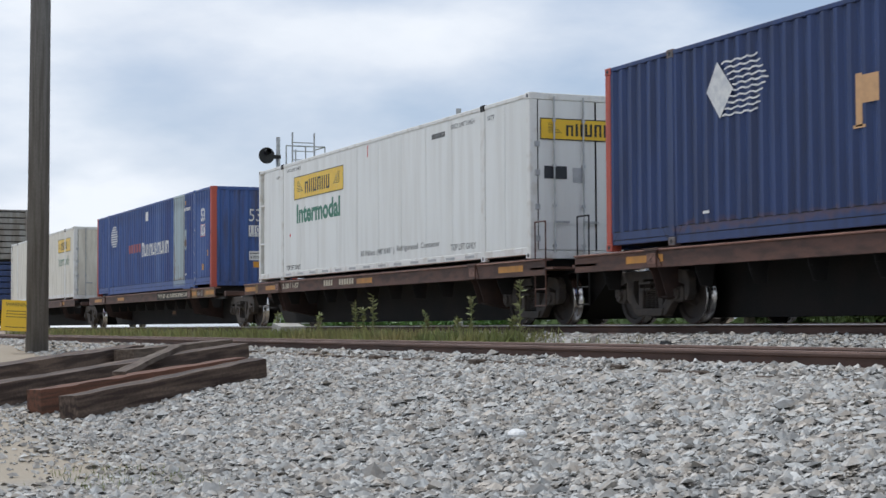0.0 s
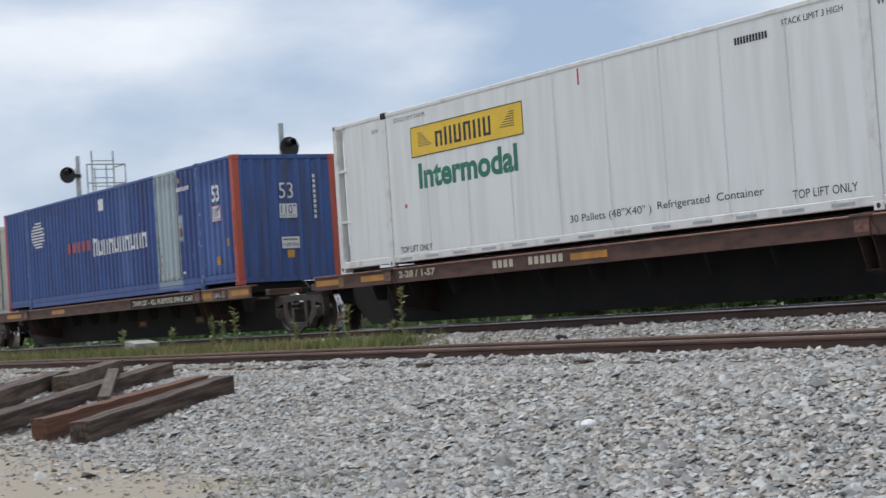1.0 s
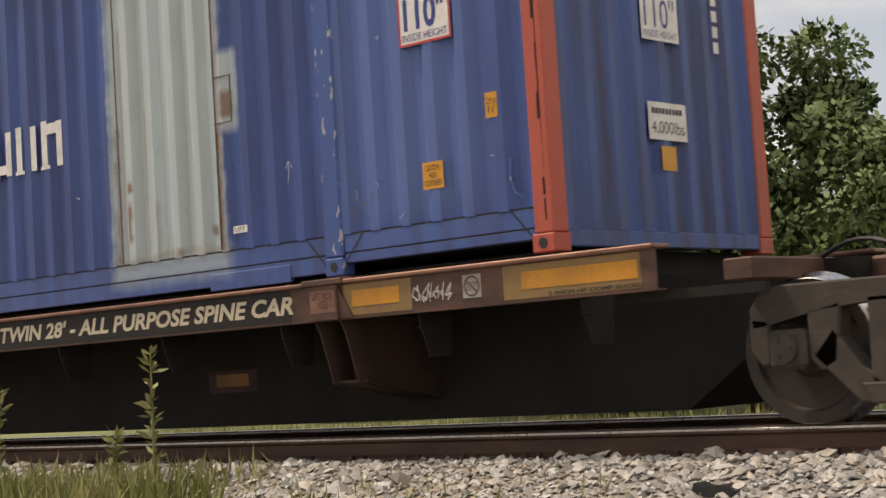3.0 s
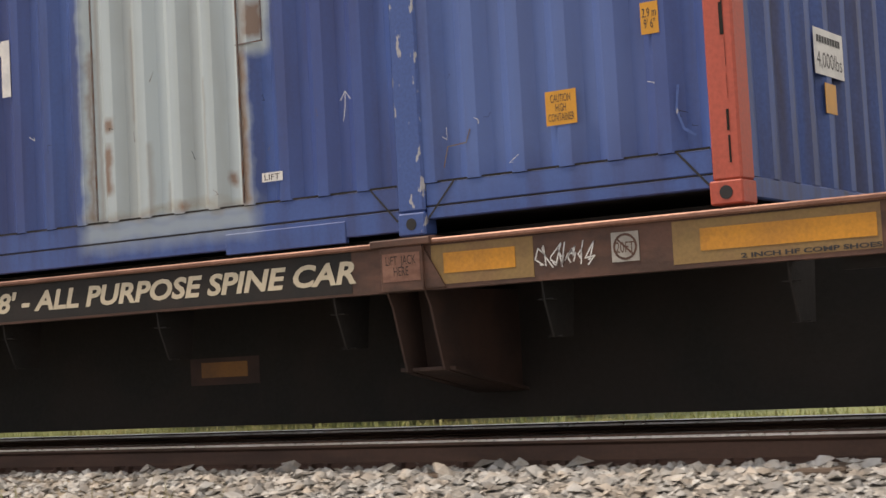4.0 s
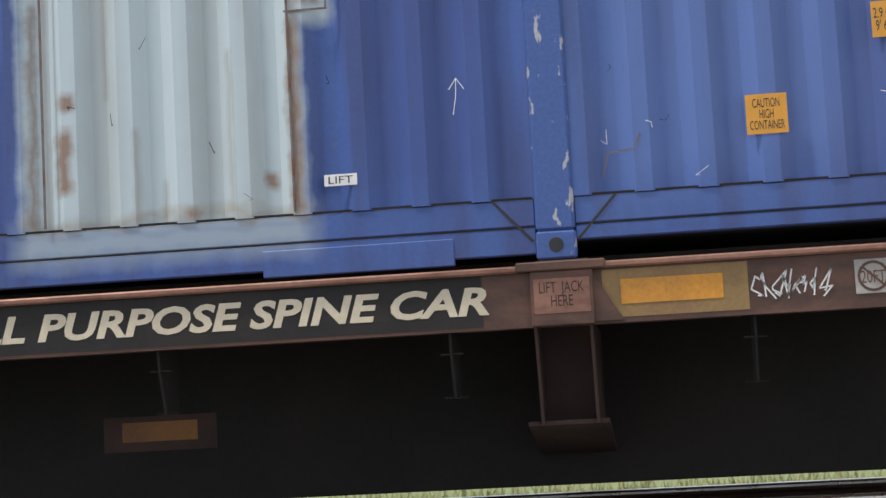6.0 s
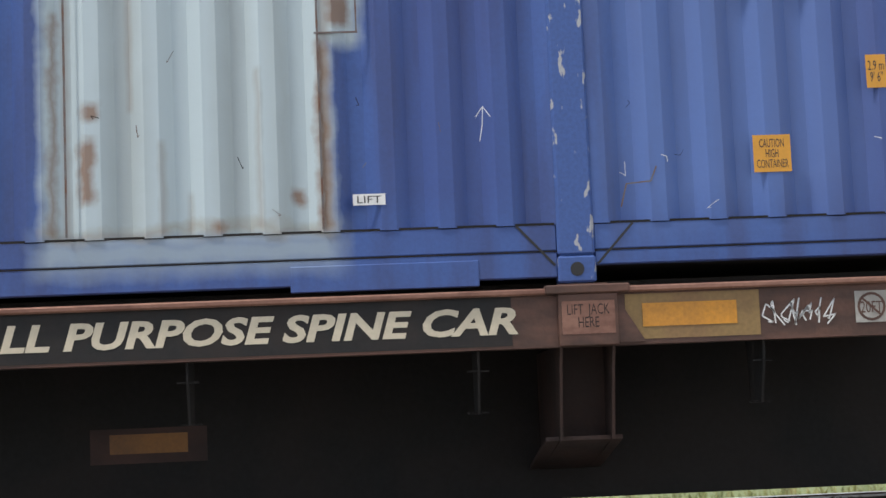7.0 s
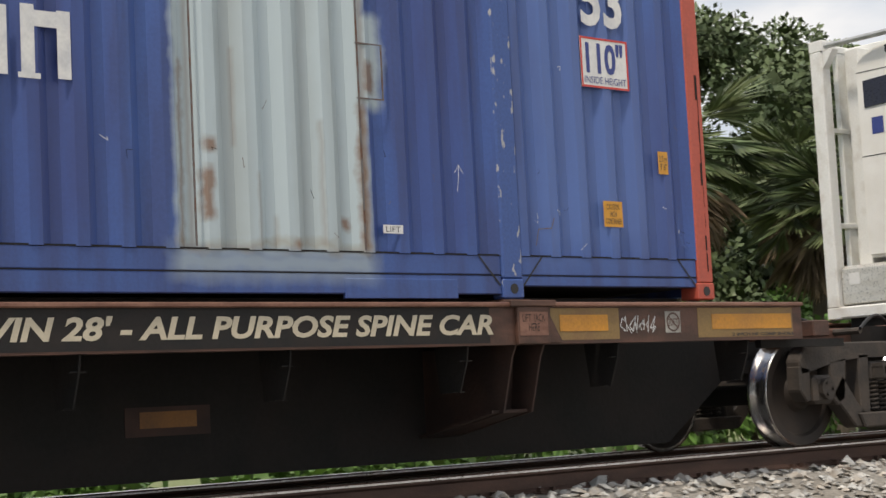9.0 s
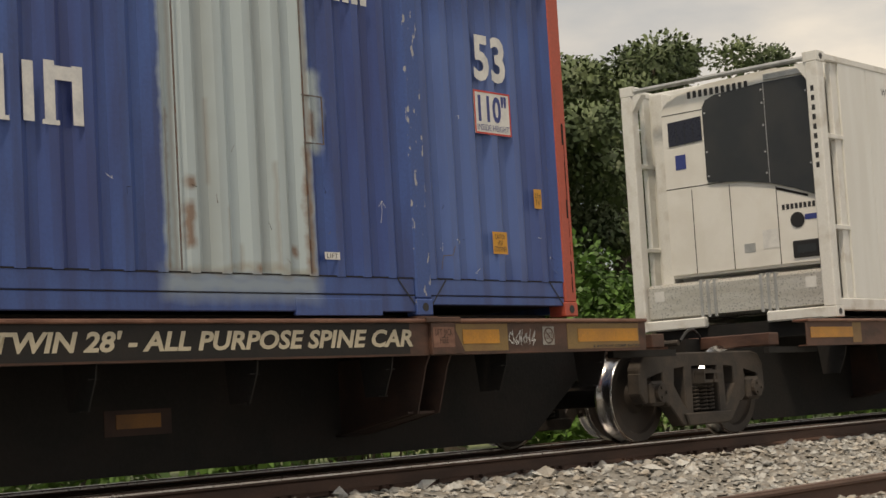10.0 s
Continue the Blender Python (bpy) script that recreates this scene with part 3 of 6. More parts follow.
def scatter_stones(name, boxes, label, seed):
    """Loose ballast: small angular stones on the ground, all in one mesh."""
    rng = np.random.default_rng(seed)
    base = np.array([(1, 0, 0), (-1, 0, 0), (0, 1, 0), (0, -1, 0), (0, 0, 1), (0, 0, -1), (0.6, 0.6, 0.5), (-0.6, -0.55, 0.55)])
    tris = np.array([(0, 2, 6), (2, 4, 6), (4, 0, 6), (2, 1, 4), (1, 3, 7), (3, 4, 7), (4, 1, 7), (3, 0, 4)])
    verts, faces, off = [], [], 0
    for x0, x1, y0, y1, per, size in boxes:
        count = int((x1 - x0) * (y1 - y0) * per)
        px, py = rng.uniform(x0, x1, count) + rng.normal(0, 0.45, count), rng.uniform(y0, y1, count)
        if y1 < 7 or y0 < 3:
            py = py + rng.normal(0, 0.3, count) * (py < 4)
        pz = np.array([ground_height(a, b) for a, b in zip(px, py)])
        s = size * rng.lognormal(0, 0.38, count)
        shape = base[None] * (1 + rng.uniform(-0.45, 0.45, (count, 8, 3))) * s[:, None, None] * np.array([1.0, 0.8, 0.62])
        ang = rng.uniform(0, 2 * np.pi, count)
        c, d = np.cos(ang)[:, None], np.sin(ang)[:, None]
        til = rng.uniform(-0.5, 0.5, count)[:, None]
        x = shape[..., 0] * c - shape[..., 1] * d
        y = shape[..., 0] * d + shape[..., 1] * c
        z = shape[..., 2] + x * til
        p = np.stack([x + px[:, None], y + py[:, None], z + (pz + s * 0.25)[:, None]], -1).reshape(-1, 3)
        verts.append(p)
        faces.append((tris[None] + (off + 8 * np.arange(count))[:, None, None]).reshape(-1, 3))
        off += 8 * count
    verts, faces = np.concatenate(verts), np.concatenate(faces)
    me = bpy.data.meshes.new(name)
    me.vertices.add(len(verts))
    me.vertices.foreach_set("co", verts.ravel())
    me.loops.add(len(faces) * 3)
    me.loops.foreach_set("vertex_index", faces.ravel().astype(np.int32))
    me.polygons.add(len(faces))
    me.polygons.foreach_set("loop_start", np.arange(0, len(faces) * 3, 3, dtype=np.int32))
    me.polygons.foreach_set("use_smooth", np.zeros(len(faces), dtype=bool))
    me.update(calc_edges=True)
    me.validate()
    me.materials.append(M_STONE)
    tagged(new(name, me), label, "gravel", kind="stuff")


build_ground()


# ---- the train ----
RIDERS = []        # (thing, place on the train, depth, height)


def on_train(name, u, y, z, label, category, group=""):
    ob = thing(name, pose(u + START, DEEP + y, z), label, category, group)
    RIDERS.append((ob, u, DEEP + y, z))
    return ob


def castings(parent, xs, material=M_CAST):
    for x0 in xs:
        for y0 in (-0.004, WIDE - 0.174):
            for z0 in (-0.004, HIGH - 0.116):
                bm = bmesh.new()
                box(bm, x0, x0 + 0.178, y0, y0 + 0.178, z0, z0 + 0.12, 0.008)
                c = part("corner_casting", bm, material, parent, "worn steel corner casting")
                near = y0 < 1
                hole = bmesh.new()
                tube(hole, (x0 + 0.089, y0 - 0.003 if near else y0 + 0.181, z0 + 0.06), (x0 + 0.089, y0 + 0.01 if near else y0 + 0.17, z0 + 0.06), 0.035, sides=14)
                part("casting_hole", hole, M_BLACK, c, "dark lifting hole")


def blue_container(u, label, paint, dark_ends):
    c = on_train("shipping_container", u, 0, SEAT, label, "container", "containers on the train")
    posts = (1.9, 14.08)
    for x0, x1 in ((0.16, 1.9), (2.08, 14.08), (14.26, LONG - 0.16)):
        for face, out in ((0.012, -1), (WIDE - 0.012, 1)):
            bm = bmesh.new()
            ribs(bm, x0, x1, 0.285, HIGH - 0.07, face, out, back=0.062)
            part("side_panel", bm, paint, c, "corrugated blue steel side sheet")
    for x, sign in ((0.012, -1), (LONG - 0.012, 1)):
        bm = bmesh.new()
        ribs(bm, 0.16, WIDE - 0.16, 0.14, HIGH - 0.1, x, sign, axis="y", period=0.29, back=0.062)
        part("end_panel", bm, M_BLUE_END, c, "corrugated blue end wall, streaked with rust")
        boxed("end_sill", (x - 0.05 if sign > 0 else x, x if sign > 0 else x + 0.05, 0.16, WIDE - 0.16, 0.03, 0.14), M_BLUE_END, c, "scuffed end sill", 0.008)
        boxed("end_header", (x - 0.05 if sign > 0 else x, x if sign > 0 else x + 0.05, 0.16, WIDE - 0.16, HIGH - 0.1, HIGH), paint, c, bevel=0.008)
        for y0, y1 in ((0, 0.16), (WIDE - 0.16, WIDE)):
            bm = bmesh.new()
            xa, xb = (x + 0.012 - 0.16, x + 0.012) if sign > 0 else (x - 0.012, x - 0.012 + 0.16)
            box(bm, xa, xb, y0, y1, 0.115, HIGH - 0.115, 0.012)
            post = part("corner_post", bm, M_RED, c, "faded red corner post")
            if y0 == 0 and sign > 0:
                rnd = random.Random(3)
                bm = bmesh.new()
                for i in range(9):
                    z = 0.2 + i * 0.16
                    w = rnd.uniform(0.008, 0.022)
                    box(bm, xb - 0.05 - w + rnd.uniform(-0.012, 0.012), xb - 0.05, y0 - 0.003, y0 - 0.0005, z, z + rnd.uniform(0.1, 0.2))
                part("torn_seam", bm, M_DARK, post, "dark torn seam in the paint")
    castings(c, (0.0, LONG - 0.178), M_RED)
    for y0, y1, face in ((0.02, 0.09, 0.02), (WIDE - 0.09, WIDE - 0.02, WIDE - 0.02)):
        spans = ((0.16, 1.9, 0.085), (2.08, 14.08, 0.03), (14.26, LONG - 0.16, 0.085))
        for x0, x1, low in spans:
            bm = bmesh.new()
            box(bm, x0, x1, y0, y1, low, 0.152, 0.006)
            box(bm, x0, x1, y0 + 0.014, y1, 0.152, 0.158)
            box(bm, x0, x1, y0, y1, 0.158, 0.285, 0.006)
            rail = part("bottom_rail", bm, paint, c, "flat blue bottom side rail")
            if face < 1:
                # dark strips draw the shadow along the rail's joints
                for zs, hs in ((0.282, 0.012), (0.152, 0.007)):
                    plated("rail_joint_shadow", M_DARK, rail, x0, x1, zs, zs + hs, face - 0.0005, thick=0.0015)
                for xc, d in ((x0, 1), (x1, -1)):
                    stroke("gusset_line", [(xc + d * 0.19, 0.28), (xc + d * 0.015, 0.09)], 0.012, M_BLACK, rail, face - 0.004)
        boxed("top_rail", (0.16, LONG - 0.16, y0 - 0.012, y1 - 0.012, HIGH - 0.07, HIGH), paint, c, bevel=0.01)
    for x0 in posts:
        for y0 in (0.0, WIDE - 0.1):
            bm = bmesh.new()
            box(bm, x0, x0 + 0.18, y0, y0 + 0.1, 0.13, HIGH - 0.1, 0.014)
            lp = part("lifting_post", bm, M_POST if dark_ends else paint, c, "blue lifting post with chipped paint")
            if y0 == 0:
                # dark strips draw the shadow in the gaps beside the post
                for xs in (x0 - 0.014, x0 + 0.183):
                    plated("post_gap_shadow", M_DARK, lp, xs, xs + 0.011, 0.3, HIGH - 0.1, 0.03, thick=0.004)
            for z0 in (0.0, HIGH - 0.115):
                bm = bmesh.new()
                box(bm, x0 - 0.002, x0 + 0.182, y0 - 0.003, y0 + 0.12, z0, z0 + 0.13, 0.01)
                k = part("corner_casting", bm, M_POST if dark_ends else M_CAST, c, "chipped lifting casting")
                hole = bmesh.new()
                tube(hole, (x0 + 0.09, -0.0055 if y0 == 0 else WIDE + 0.024, z0 + 0.065), (x0 + 0.09, 0.01 if y0 == 0 else WIDE, z0 + 0.065), 0.034, sides=16)
                part("casting_hole", hole, M_BLACK, k, "dark lifting hole")
    boxed("roof", (0.1, LONG - 0.1, 0.06, WIDE - 0.06, HIGH - 0.05, HIGH - 0.015), paint, c)
    boxed("floor", (0.1, LONG - 0.1, 0.1, WIDE - 0.1, 0.09, 0.14), M_DARK, c)
    return c


def stack_container():
    c = blue_container(-LONG, "blue corrugated container with red corner posts and grey repaired section", M_BLUE, True)
    f, e = 0.0115, LONG - 0.0105

    def at(u):
        return u + LONG
    # the company name: plain letter-sized blocks, the first ones in red
    w = (at(-5.1) - at(-8.85)) / 10
    for i in range(10):
        bm = bmesh.new()
        x = at(-8.85) + i * w
        tall = 1.68 if i == 0 else 1.6
        plate(bm, x + 0.03, x + 0.11, 1.2, tall, f)
        plate(bm, x + w - 0.13, x + w - 0.05, 1.2, tall - 0.02, f)
        if i % 3 == 0:
            plate(bm, x + 0.11, x + w - 0.13, tall - 0.12, tall - 0.03, f)
        elif i % 3 == 1:
            plate(bm, x + 0.11, x + w - 0.13, 1.22, 1.30, f)
        plate(bm, x + 0.01, x + 0.14, 1.19, 1.22, f, thick=0.004)
        part("name_block", bm, M_INK_WHITE, c, "white block of the company name")
    for i in range(5):
        plated("name_block", M_INK_RED, c, at(-10.8) + i * 0.38, at(-10.8) + i * 0.38 + 0.25, 1.38, 1.66, f, label="dull red block of the company name")
    bm = bmesh.new()
    for i in range(9):
        z = 1.72 + i * 0.085
        r = math.sqrt(max(0.02, 0.15 - (z - 2.05) ** 2))
        plate(bm, at(-13.1) - r * 1.7, at(-13.1) + r * 1.3 - 0.12 * (i % 2), z, z + 0.045, f)
    part("emblem", bm, M_INK_WHITE, c, "round white striped emblem")
    plated("label", M_LABEL_WHITE, c, at(-8.3), at(-7.95), 2.36, 2.66, f, label="white square label")
    bars("number_bars", M_INK_WHITE, c, at(-3.2), at(-2.42), 2.36, 2.46, f, 8, label="white container number as bars")
    plated("label", M_LABEL_ORANGE, c, at(-3.05), at(-2.98), 2.56, 2.68, f, label="small orange label")
    lettering("size_text", "53", M_INK_WHITE, c, at(-1.20), at(-0.79), 1.93, 2.32, f - 0.001, label="white size figures", bold=0.03)
    lab = plated("label", M_LABEL_WHITE, c, at(-1.23), at(-0.76), 1.49, 1.85, f, label="white height label with a red border")
    bm = bmesh.new()
    for x0, x1, z0, z1 in ((-1.23, -0.76, 1.49, 1.505), (-1.23, -0.76, 1.835, 1.85), (-1.23, -1.215, 1.505, 1.835), (-0.775, -0.76, 1.505, 1.835)):
        plate(bm, at(x0), at(x1), z0, z1, f - 0.003, thick=0.002)
    part("label_border", bm, M_RED_INK, lab)
    lettering("label_text", "110\"", M_INK_BLUE, lab, at(-1.18), at(-0.81), 1.59, 1.82, f - 0.005, bold=0.03)
    lettering("label_text", "INSIDE HEIGHT", M_INK_BLUE, lab, at(-1.20), at(-0.79), 1.52, 1.57, f - 0.005)
    lab = plated("label", M_LABEL_ORANGE, c, at(-1.09), at(-0.905), 0.505, 0.687, f, label="orange high container warning label")
    lettering("label_text", "CAUTION\nHIGH\nCONTAINER", M_INK_BLACK, lab, at(-1.075), at(-0.92), 0.525, 0.667, f - 0.004)
    lab = plated("label", M_LABEL_ORANGE, c, at(-0.505), at(-0.405), 0.905, 1.07, f, label="orange height label")
    lettering("label_text", "2.9 m\n9' 6\"", M_INK_BLACK, lab, at(-0.495), at(-0.415), 0.935, 1.04, f - 0.004)
    lab = plated("label", M_LABEL_WHITE, c, at(-3.04), at(-2.885), 0.408, 0.462, f, label="small white label")
    lettering("label_text", "LIFT", M_INK_BLACK, lab, at(-3.02), at(-2.905), 0.418, 0.452, f - 0.004)
    stroke("chalk_arrow", [(at(-2.42), 0.70), (at(-2.405), 0.78), (at(-2.40), 0.865)], 0.004, M_INK_WHITE, c, f - 0.002, "white chalk arrow")
    stroke("chalk_arrow", [(at(-2.435), 0.82), (at(-2.40), 0.87), (at(-2.365), 0.82)], 0.004, M_INK_WHITE, c, f - 0.002)
    bm = bmesh.new()
    for x0, x1, z0, z1 in ((-3.2, -2.99, 1.25, 1.258), (-3.0, -2.992, 1.258, 1.6), (-3.2, -2.99, 1.6, 1.608), (-4.40, -4.39, 0.3, 2.8), (-3.19, -3.18, 0.3, 2.8)):
        plate(bm, at(x0), at(x1), z0, z1, f, thick=0.008)
    part("patch_seam", bm, M_CAST, c, "welded seam of the repair")
    boxed("rail_lip", (at(-3.35), at(-2.45), 0.014, 0.05, 0.0, 0.125), M_BLUE, c, "blue lip under the bottom rail", 0.004)
    # scratches and scuffs
    rnd = random.Random(5)
    for i in range(22):
        x, z = at(rnd.choice((rnd.uniform(-2.0, -0.2), rnd.uniform(-5, -2)))), rnd.uniform(0.32, 1.9)
        stroke("scratch", [(x, z), (x + rnd.uniform(-0.03, 0.03), z + rnd.uniform(-0.02, 0.05)), (x + rnd.uniform(-0.05, 0.05), z + rnd.uniform(0.0, 0.05))], rnd.uniform(0.002, 0.004),
               rnd.choice((M_INK_WHITE, M_DARK, M_CAST)), c, f - 0.0015)
    stroke("scratch", [(at(-0.32), 0.62), (at(-0.335), 0.5), (at(-0.3), 0.4), (at(-0.24), 0.36)], 0.014, M_POST, c, f - 0.002, "dark scrape")
    stroke("scratch", [(at(-1.75), 0.36), (at(-1.72), 0.47), (at(-1.6), 0.48), (at(-1.57), 0.55)], 0.007, M_CAST, c, f - 0.002, "brown scrape")
    # decals on the end wall
    lettering("size_text", "53", M_INK_WHITE, c, 1.12, 1.48, 1.9, 2.26, e + 0.001, "right", label="white size figures")
    lab = plated("label", M_LABEL_WHITE, c, 1.11, 1.55, 1.46, 1.78, e, "right", "white height label with a red border")
    lettering("label_text", "110\"", M_INK_BLUE, lab, 1.15, 1.51, 1.55, 1.76, e + 0.004, "right")
    lettering("label_text", "INSIDE HEIGHT", M_INK_BLUE, lab, 1.13, 1.53, 1.48, 1.53, e + 0.004, "right")
    lab = plated("label", M_LABEL_WHITE, c, 1.12, 1.57, 0.77, 1.03, e, "right", "white weight label")
    lettering("label_text", "4,000lbs", M_INK_BLACK, lab, 1.15, 1.54, 0.80, 0.90, e + 0.004, "right")
    bars("label_text", M_INK_BLACK, lab, 1.16, 1.53, 0.95, 0.99, e + 0.004, 9, "right")
    plated("label", M_LABEL_ORANGE, c, 1.25, 1.42, 0.56, 0.73, e, "right", "orange label")
    bm = bmesh.new()
    for i in range(9):
        plate(bm, 1.99, 2.055, 2.36 - i * 0.115, 2.44 - i * 0.115, e, "right", 0.002)
    part("number_bars", bm, M_INK_WHITE, c, "white number as bars in a column")


def pacer_container():
    c = blue_container(23.55, "deep blue corrugated container with red corner posts and white diamond", M_NAVY, False)
    f = 0.0115
    bm = bmesh.new()
    d = [(2.99, 2.14), (3.27, 2.54), (3.67, 2.12), (3.33, 1.73)]
    prism(bm, d, f - 0.003, f)
    part("emblem", bm, M_INK_WHITE, c, "white diamond emblem")
    for i in range(10):
        z = 1.76 + i * 0.083
        x0 = 3.39 + 0.3 * (1 - abs(i - 4.5) / 4.5)
        pts = [(x0 + s * 0.08, z + 0.014 * math.sin(s * 1.9 + i * 0.6)) for s in range(int((4.62 - x0 - 0.1 * abs(i - 5) * 0.5) / 0.08))]
        stroke("emblem_wave", pts, 0.026, M_INK_WHITE, c, f - 0.002)
    bm = bmesh.new()
    for i, x in enumerate((6.42, 7.3, 8.1, 8.9, 9.7)):
        plate(bm, x, x + 0.13, 1.27, 1.93, f)
        plate(bm, x - 0.06, x + 0.19, 1.25, 1.29, f)
        if i % 2 == 0:
            plate(bm, x + 0.13, x + 0.46, 1.55, 1.9, f)
        else:
            plate(bm, x + 0.3, x + 0.46, 1.27, 1.9, f)
    part("name_blocks", bm, M_INK_GOLD, c, "pale orange block shapes of the company name")
    plated("label", M_LABEL_WHITE, c, 2.85, 3.02, 0.42, 0.46, f, label="small white label")


def white_container(u, label, full):
    c = on_train("refrigerated_container", u, 0, SEAT, label, "container", "containers on the train")
    paint = M_WHITE if full else M_CREAM
    body0 = 0.5
    seams = [body0, 1.16, 1.9, 2.08] + [2.08 + 1.33 * i for i in range(1, 9)] + [14.07, 14.25, 15.1, LONG - 0.12]
    for x0, x1 in zip(seams, seams[1:]):
        if x1 - x0 < 0.25:
            continue
        bm = bmesh.new()
        box(bm, x0 + 0.003, x1 - 0.003, 0.012, 0.05, 0.2, HIGH - 0.09, 0.003)
        part("side_panel", bm, paint, c)
    bm = bmesh.new()
    for x in seams[2:-1]:
        for i in range(44):
            for dx in (-0.03, 0.03):
                box(bm, x + dx - 0.006, x + dx + 0.006, 0.007, 0.013, 0.24 + i * 0.058, 0.252 + i * 0.058)
    part("rivets", bm, M_WHITE_FRAME, c, "rows of small white rivets")
    boxed("side_panel", (body0, LONG - 0.12, WIDE - 0.05, WIDE - 0.01, 0.2, HIGH - 0.09), paint, c)
    boxed("body", (body0, LONG - 0.1, 0.045, WIDE - 0.05, 0.1, HIGH - 0.03), paint, c, bevel=0.01)
    for y0, y1 in ((0.0, 0.09), (WIDE - 0.09, WIDE)):
        boxed("bottom_rail", (0.12, LONG - 0.12, y0 + 0.004, y1, 0.065, 0.2), M_WHITE_FRAME, c, "white bottom side rail", 0.012)
        boxed("top_rail", (0.12, LONG - 0.12, y0 + 0.004, y1, HIGH - 0.09, HIGH - 0.01), M_WHITE_FRAME, c, bevel=0.012)
        for x0 in (1.9, 14.07):
            post = boxed("lifting_post", (x0, x0 + 0.18, y0, y1, 0.12, HIGH - 0.1), M_WHITE_FRAME, c, "white lifting post", 0.01)
            for z0 in (0.0, HIGH - 0.12):
                k = boxed("corner_casting", (x0 - 0.002, x0 + 0.182, y0 - 0.004, y1 + 0.004, z0, z0 + 0.125), M_WHITE_FRAME if z0 == 0 else M_DARK, c, "lifting casting", 0.01)
                hole = bmesh.new()
                tube(hole, (x0 + 0.09, -0.006 if y0 == 0 else WIDE + 0.006, z0 + 0.062), (x0 + 0.09, 0.02 if y0 == 0 else WIDE - 0.02, z0 + 0.062), 0.034, sides=14)
                part("casting_hole", hole, M_BLACK, k)
        for xa in (0.0, LONG - 0.15):
            boxed("corner_post", (xa, xa + 0.15, y0, y0 + 0.15 if y0 == 0 else y1, 0.11, HIGH - 0.11) if y0 == 0 else (xa, xa + 0.15, y1 - 0.15, y1, 0.11, HIGH - 0.11), M_WHITE_FRAME, c, "white corner post", 0.014)
    castings(c, (0.0, LONG - 0.178), M_WHITE_FRAME)
    # scuff strip and reflector patches along the bottom rail
    if full:
        x = 2.3
        while x < 13.6:
            plated("marker_strip", M_STEEL_LIGHT, c, x, x + 0.42, 0.105, 0.15, 0.0035, label="grey marker strip")
            x += 0.92
    # doors at the leading end
    e = LONG - 0.012
    for y0, y1 in ((0.16, 1.285), (1.305, WIDE - 0.16)):
        bm = bmesh.new()
        box(bm, e - 0.06, e, y0, y1, 0.15, HIGH - 0.12, 0.012)
        door = part("door", bm, paint, c, "white steel door leaf")
        boxed("door_gasket", (e - 0.02, e + 0.004, y0 - 0.008, y0 + 0.004, 0.16, HIGH - 0.13), M_DARK, door)
        for f in (0.27, 0.78):
            y = y0 + (y1 - y0) * f
            bm = bmesh.new()
            tube(bm, (e + 0.035, y, 0.1), (e + 0.035, y, HIGH - 0.06), 0.017, sides=8)
            for z in (0.2, 0.9, 1.6, 2.4):
                box(bm, e, e + 0.05, y - 0.03, y + 0.03, z, z + 0.05)
            rod = part("lock_rod", bm, M_STEEL_LIGHT, door, "steel locking rod")
            boxed("rod_handle", (e + 0.04, e + 0.06, y - 0.02, y + 0.28, 0.62, 0.66), M_STEEL_LIGHT, door)
        hinge_y = y0 - 0.07 if y0 < 1 else y1 - 0.03
        for z in (0.3, 0.85, 1.45, 1.95):
            boxed("hinge", (e - 0.01, e + 0.03, hinge_y, hinge_y + 0.1, z, z + 0.1), M_STEEL_LIGHT, door, "steel door hinge", 0.008)
    boxed("door_sill", (e - 0.06, e + 0.012, 0.15, WIDE - 0.15, 0.0, 0.14), M_WHITE_FRAME, c, bevel=0.01)
    boxed("door_header", (e - 0.06, e + 0.012, 0.15, WIDE - 0.15, HIGH - 0.12, HIGH), M_WHITE_FRAME, c, bevel=0.01)
    return c


def sign_board(c, x0, x1, z0, z1, face, side, label):
    """The company's yellow board: black border, corner devices and plain letter blocks."""
    b = plated("company_board", M_YELLOW, c, x0, x1, z0, z1, face, side, label)
    s = -1 if side == "near" else 1
    w, h = x1 - x0, z1 - z0
    bm = bmesh.new()
    t = 0.018
    off = face + s * 0.003
    for r in ((x0, x1, z0, z0 + t), (x0, x1, z1 - t, z1), (x0, x0 + t, z0 + t, z1 - t), (x1 - t, x1, z0 + t, z1 - t)):
        plate(bm, *r, off, side, 0.002)
    part("border", bm, M_INK_BLACK, b)
    bm = bmesh.new()
    n = 6
    step = w * 0.52 / n
    for i in range(n):
        a = x0 + w * 0.235 + i * step
        tall = 0.58 if i else 0.5
        za, zb = z0 + h * 0.2, z0 + h * (0.2 + tall)
        plate(bm, a, a + step * 0.24, za, zb, off, side, 0.002)
        plate(bm, a + step * 0.52, a + step * 0.74, za, zb, off, side, 0.002)
        if i % 3 != 1:
            zm = za if i % 3 else zb - h * 0.09
            plate(bm, a + step * 0.24, a + step * 0.52, zm, zm + h * 0.09, off, side, 0.002)
    part("name_blocks", bm, M_INK_BLACK, b, "black letter blocks")
    for a, d in ((x0 + w * 0.07, 1), (x1 - w * 0.07, -1)):
        bm = bmesh.new()
        for i in range(7):
            plate(bm, min(a, a + d * (w * 0.04 + 0.014 * w * i)), max(a, a + d * (w * 0.04 + 0.014 * w * i)), z0 + h * (0.75 - 0.07 * i), z0 + h * (0.772 - 0.07 * i), off, side, 0.002)
        part("corner_device", bm, M_INK_BLACK, b, "black striped scroll device")


